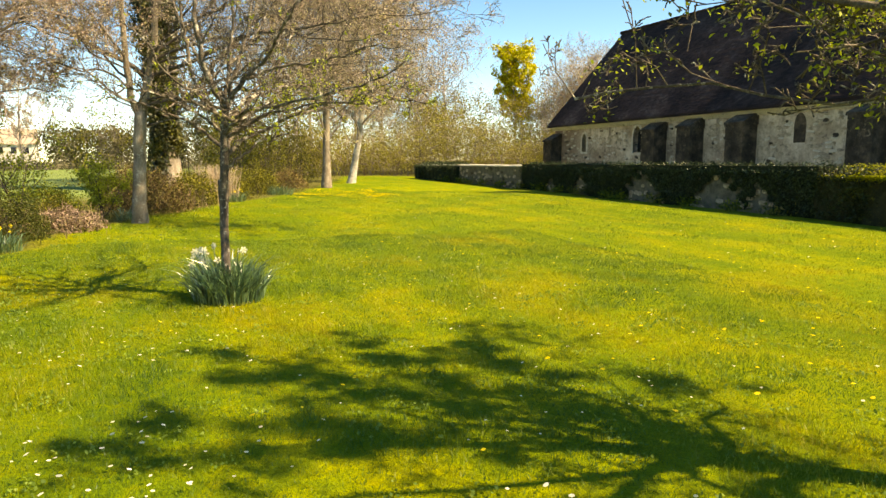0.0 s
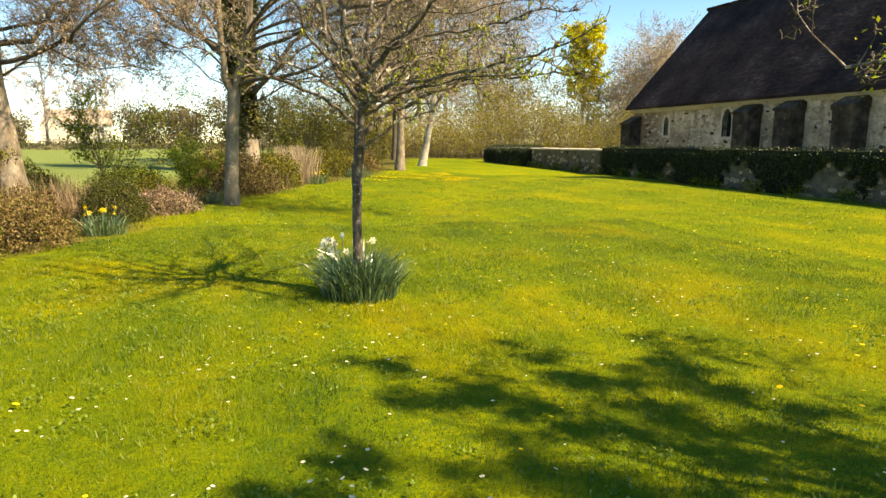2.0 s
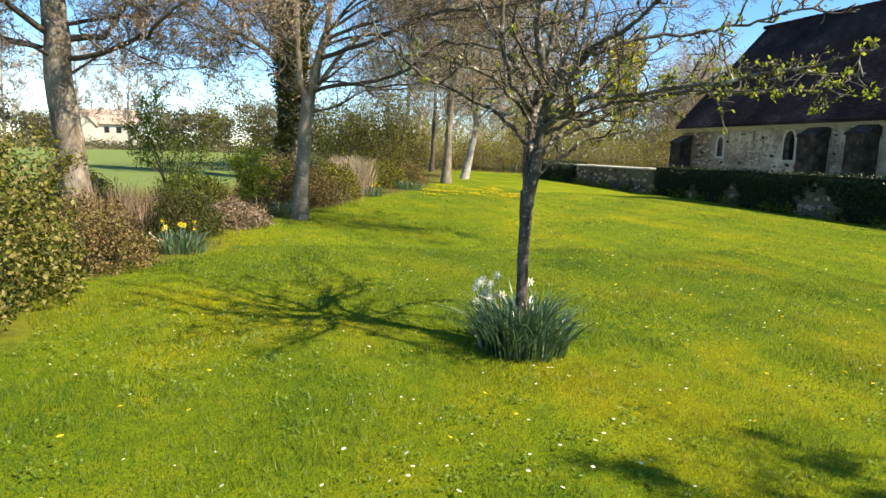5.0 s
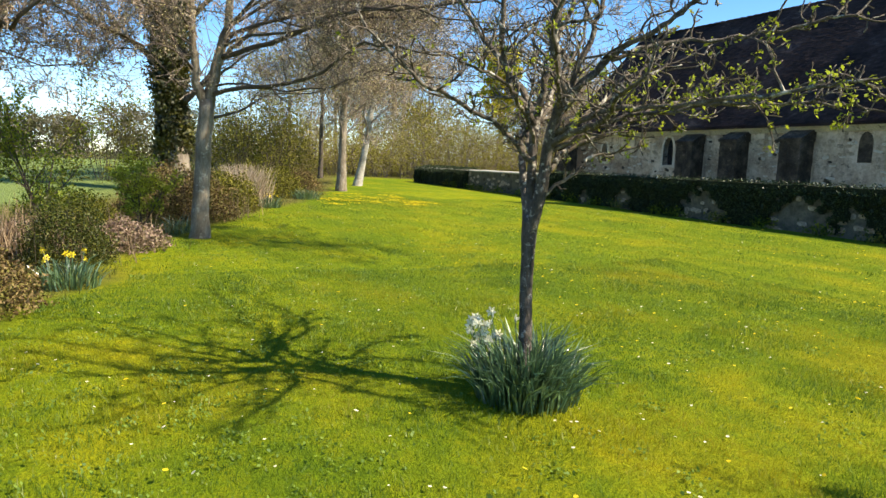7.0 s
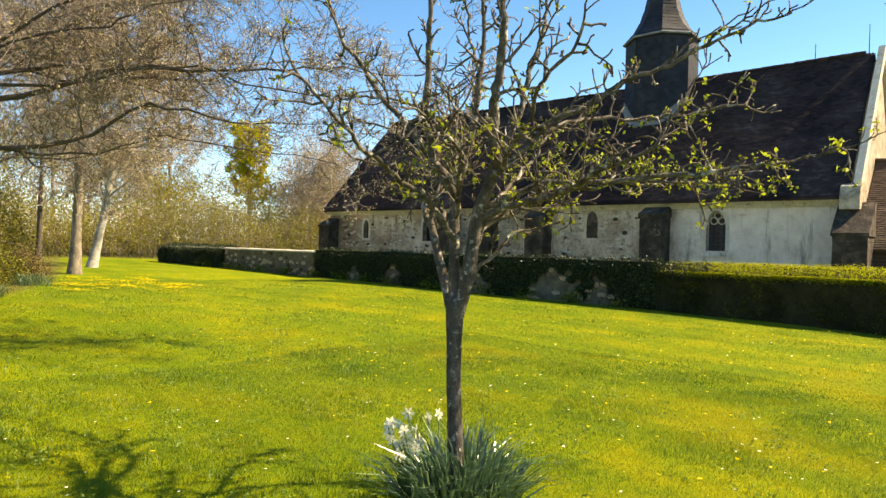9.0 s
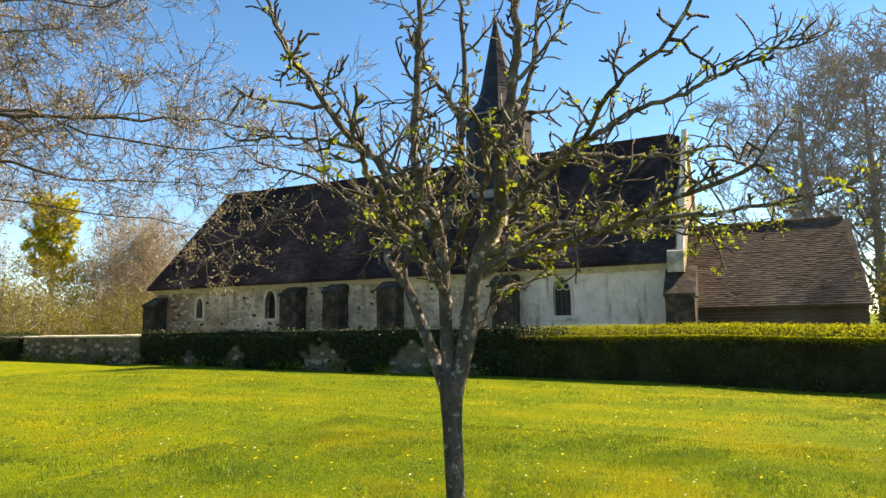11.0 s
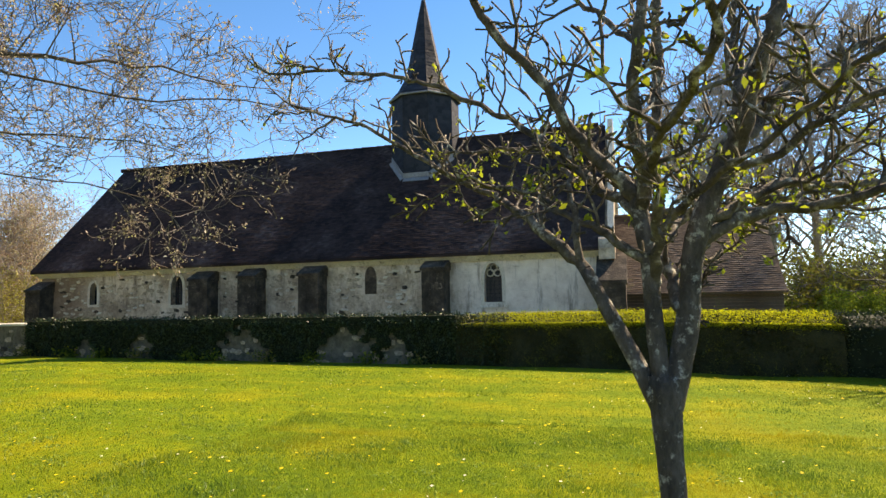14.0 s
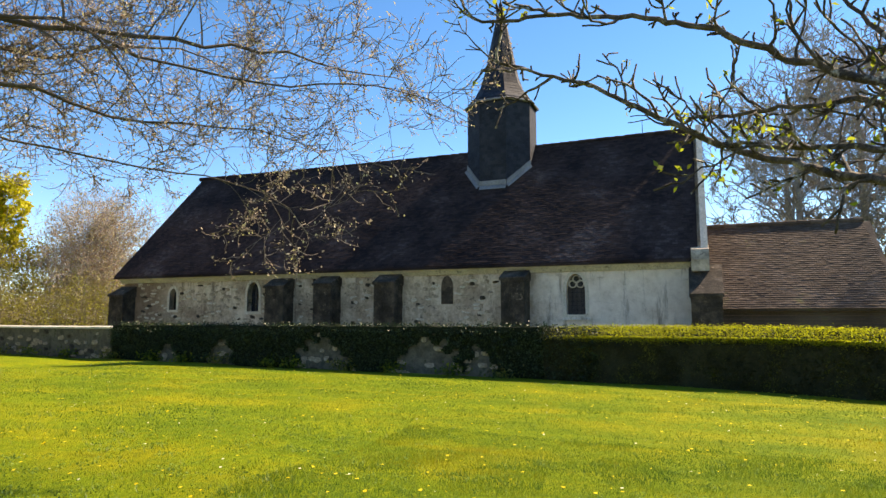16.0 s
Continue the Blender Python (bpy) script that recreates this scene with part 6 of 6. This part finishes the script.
acc.prism([(HX - 6, HY, 0), (HX + 6, HY, 0), (HX + 6, HY, 5.4), (HX - 6, HY, 5.4)], (0, 7, 0))
part("wall", acc, M["white_wall"], house)
acc = Acc()
acc.prism([(HX - 6.5, HY - 0.5, 5.3), (HX - 6.5, HY + 7.5, 5.3), (HX - 6.5, HY + 3.5, 8.6)], (13, 0, 0))
hroof = part("roof", acc, M["roof_far"], house)
acc = Acc()
acc.prism([(HX - 6.0, HY - 2.4, 0), (HX - 1.5, HY - 2.4, 0), (HX - 1.5, HY - 2.4, 5.0), (HX - 3.75, HY - 2.4, 7.6), (HX - 6.0, HY - 2.4, 5.0)], (0, 2.6, 0))
part("gable_wing", acc, M["white_wall"], house, "white gable wing")
acc = Acc()
for s in (-1, 1):
    acc.prism([(HX - 3.75, HY - 2.6, 7.8), (HX - 3.75 + s * 2.6, HY - 2.6, 4.9), (HX - 3.75 + s * 2.6, HY - 2.6, 4.7), (HX - 3.75, HY - 2.6, 7.6)], (0, 5, 0))
part("wing_roof", acc, M["roof_far"], house)
for k in (-0.2, 2.2, 4.4):
    acc = Acc()
    acc.box((HX + k, HY - 0.04, 3.4), (HX + k + 1.0, HY + 0.02, 4.7))
    part("window", acc, M["dark_glass"], house)
acc = Acc()
acc.box((HX + 2, HY + 3.1, 7.8), (HX + 2.7, HY + 3.9, 9.5))
part("chimney", acc, M["brick_wall"], hroof)

# ---- flowers and grass on the lawn ----
def lawn_only(x, y, rng):
    return (x > bed_x(y) + 0.15 * np.sin(y * 3)) & (x < 15.6) & (x * x + (y * 1.05) ** 2 > 0.12)


def scatter_flowers(name, n, xr, yr, size, material, label, seed, h=0.05, clump=None):
    rs = np.random.RandomState(seed)
    if clump:
        c = np.stack([rs.uniform(*xr, clump), rs.uniform(*yr, clump)], 1)
        p = c[rs.randint(0, clump, n)] + rs.normal(0, 0.16, (n, 2))
    else:
        p = np.stack([rs.uniform(*xr, n), rs.uniform(*yr, n)], 1)
    k = lawn_only(p[:, 0], p[:, 1], rs)
    p = p[k]
    n = len(p)
    z = ground_np(p[:, 0], p[:, 1]) + h * rs.uniform(0.6, 1.2, n)
    c = np.stack([p[:, 0], p[:, 1], z], 1)
    s = size * rs.uniform(0.6, 1.2, n)
    m = 6
    a = np.arange(m) * 2 * math.pi / m
    v = c[:, None, :] + np.stack([np.cos(a)[None] * s[:, None], np.sin(a)[None] * s[:, None], 0.25 * s[:, None] * rs.normal(0, 1, (n, 1)) * np.cos(a)[None]], 2)
    me = fast_mesh(name, v, m)
    me.materials.append(material)
    tagged(new(name, me), label, "flowers", kind="stuff")


scatter_flowers("daisies", 300, (-4, 4), (-7, 3.5), 0.010, M["petal_white"], "white daisies dotted through the lawn", 1001, 0.045)
scatter_flowers("daisies", 75, (-2.2, 0.4), (-4.6, -1.4), 0.012, M["petal_white"], "clusters of white daisies in the grass", 1002, 0.06, 16)
scatter_flowers("daisies", 420, (-2, 15), (-5, 26), 0.014, M["petal_white"], "white daisies dotted through the lawn", 1003, 0.045)
scatter_flowers("dandelions", 160, (-4, 6), (-6, 10), 0.016, M["petal_yellow"], "yellow dandelions dotted through the lawn", 1004, 0.055)
scatter_flowers("celandines", 1900, (3.4, 8.0), (15.8, 21.5), 0.03, M["petal_yellow"], "drift of yellow flowers at the lawn's far edge", 1005, 0.05, 60)
scatter_flowers("dandelions", 900, (2, 15), (-6, 24), 0.018, M["petal_yellow"], "yellow dandelions dotted through the lawn", 1006, 0.05)
blades("lawn_grass", 340000, (-4.2, 6.5), (-6.6, 5.0), 0.04, 0.0062, M["grass"], "short yellow-green lawn grass in full sun", 1101, 0.8, lawn_only, True)
blades("lawn_grass", 140000, (-3, 15.5), (-7, 20), 0.04, 0.013, M["grass"], "short yellow-green lawn grass further off", 1102, 0.8, lambda x, y, r: lawn_only(x, y, r) & ((x > 6.3) | (y > 4.8)), True)
blades("bank_grass", 26000, (-9, 5), (-2, 24), 0.16, 0.010, M["grass_rough"], "long rough grass on the bank", 1103, 0.8, lambda x, y, r: (x < bed_x(y) - 0.05) & (x > bed_x(y) - 5))

# flat-leaved weeds and clover in clumps through the near lawn
rs = np.random.RandomState(1201)
c = np.stack([rs.uniform(-4, 6, 900), rs.uniform(-6.5, 8, 900)], 1)
p = c[rs.randint(0, 900, 22000)] + rs.normal(0, 0.07, (22000, 2))
p = p[lawn_only(p[:, 0], p[:, 1], rs)]
p = np.stack([p[:, 0], p[:, 1], ground_np(p[:, 0], p[:, 1]) + rs.uniform(0.012, 0.034, len(p))], 1)
me = leaf_mesh("lawn_weeds", p, 0.024, 1202, up=0.6, narrow=0.7)
me.materials.append(M["leaf_weed"])
tagged(new("lawn_weeds", me), "patches of clover and daisy leaves in the lawn", "weeds", kind="stuff")
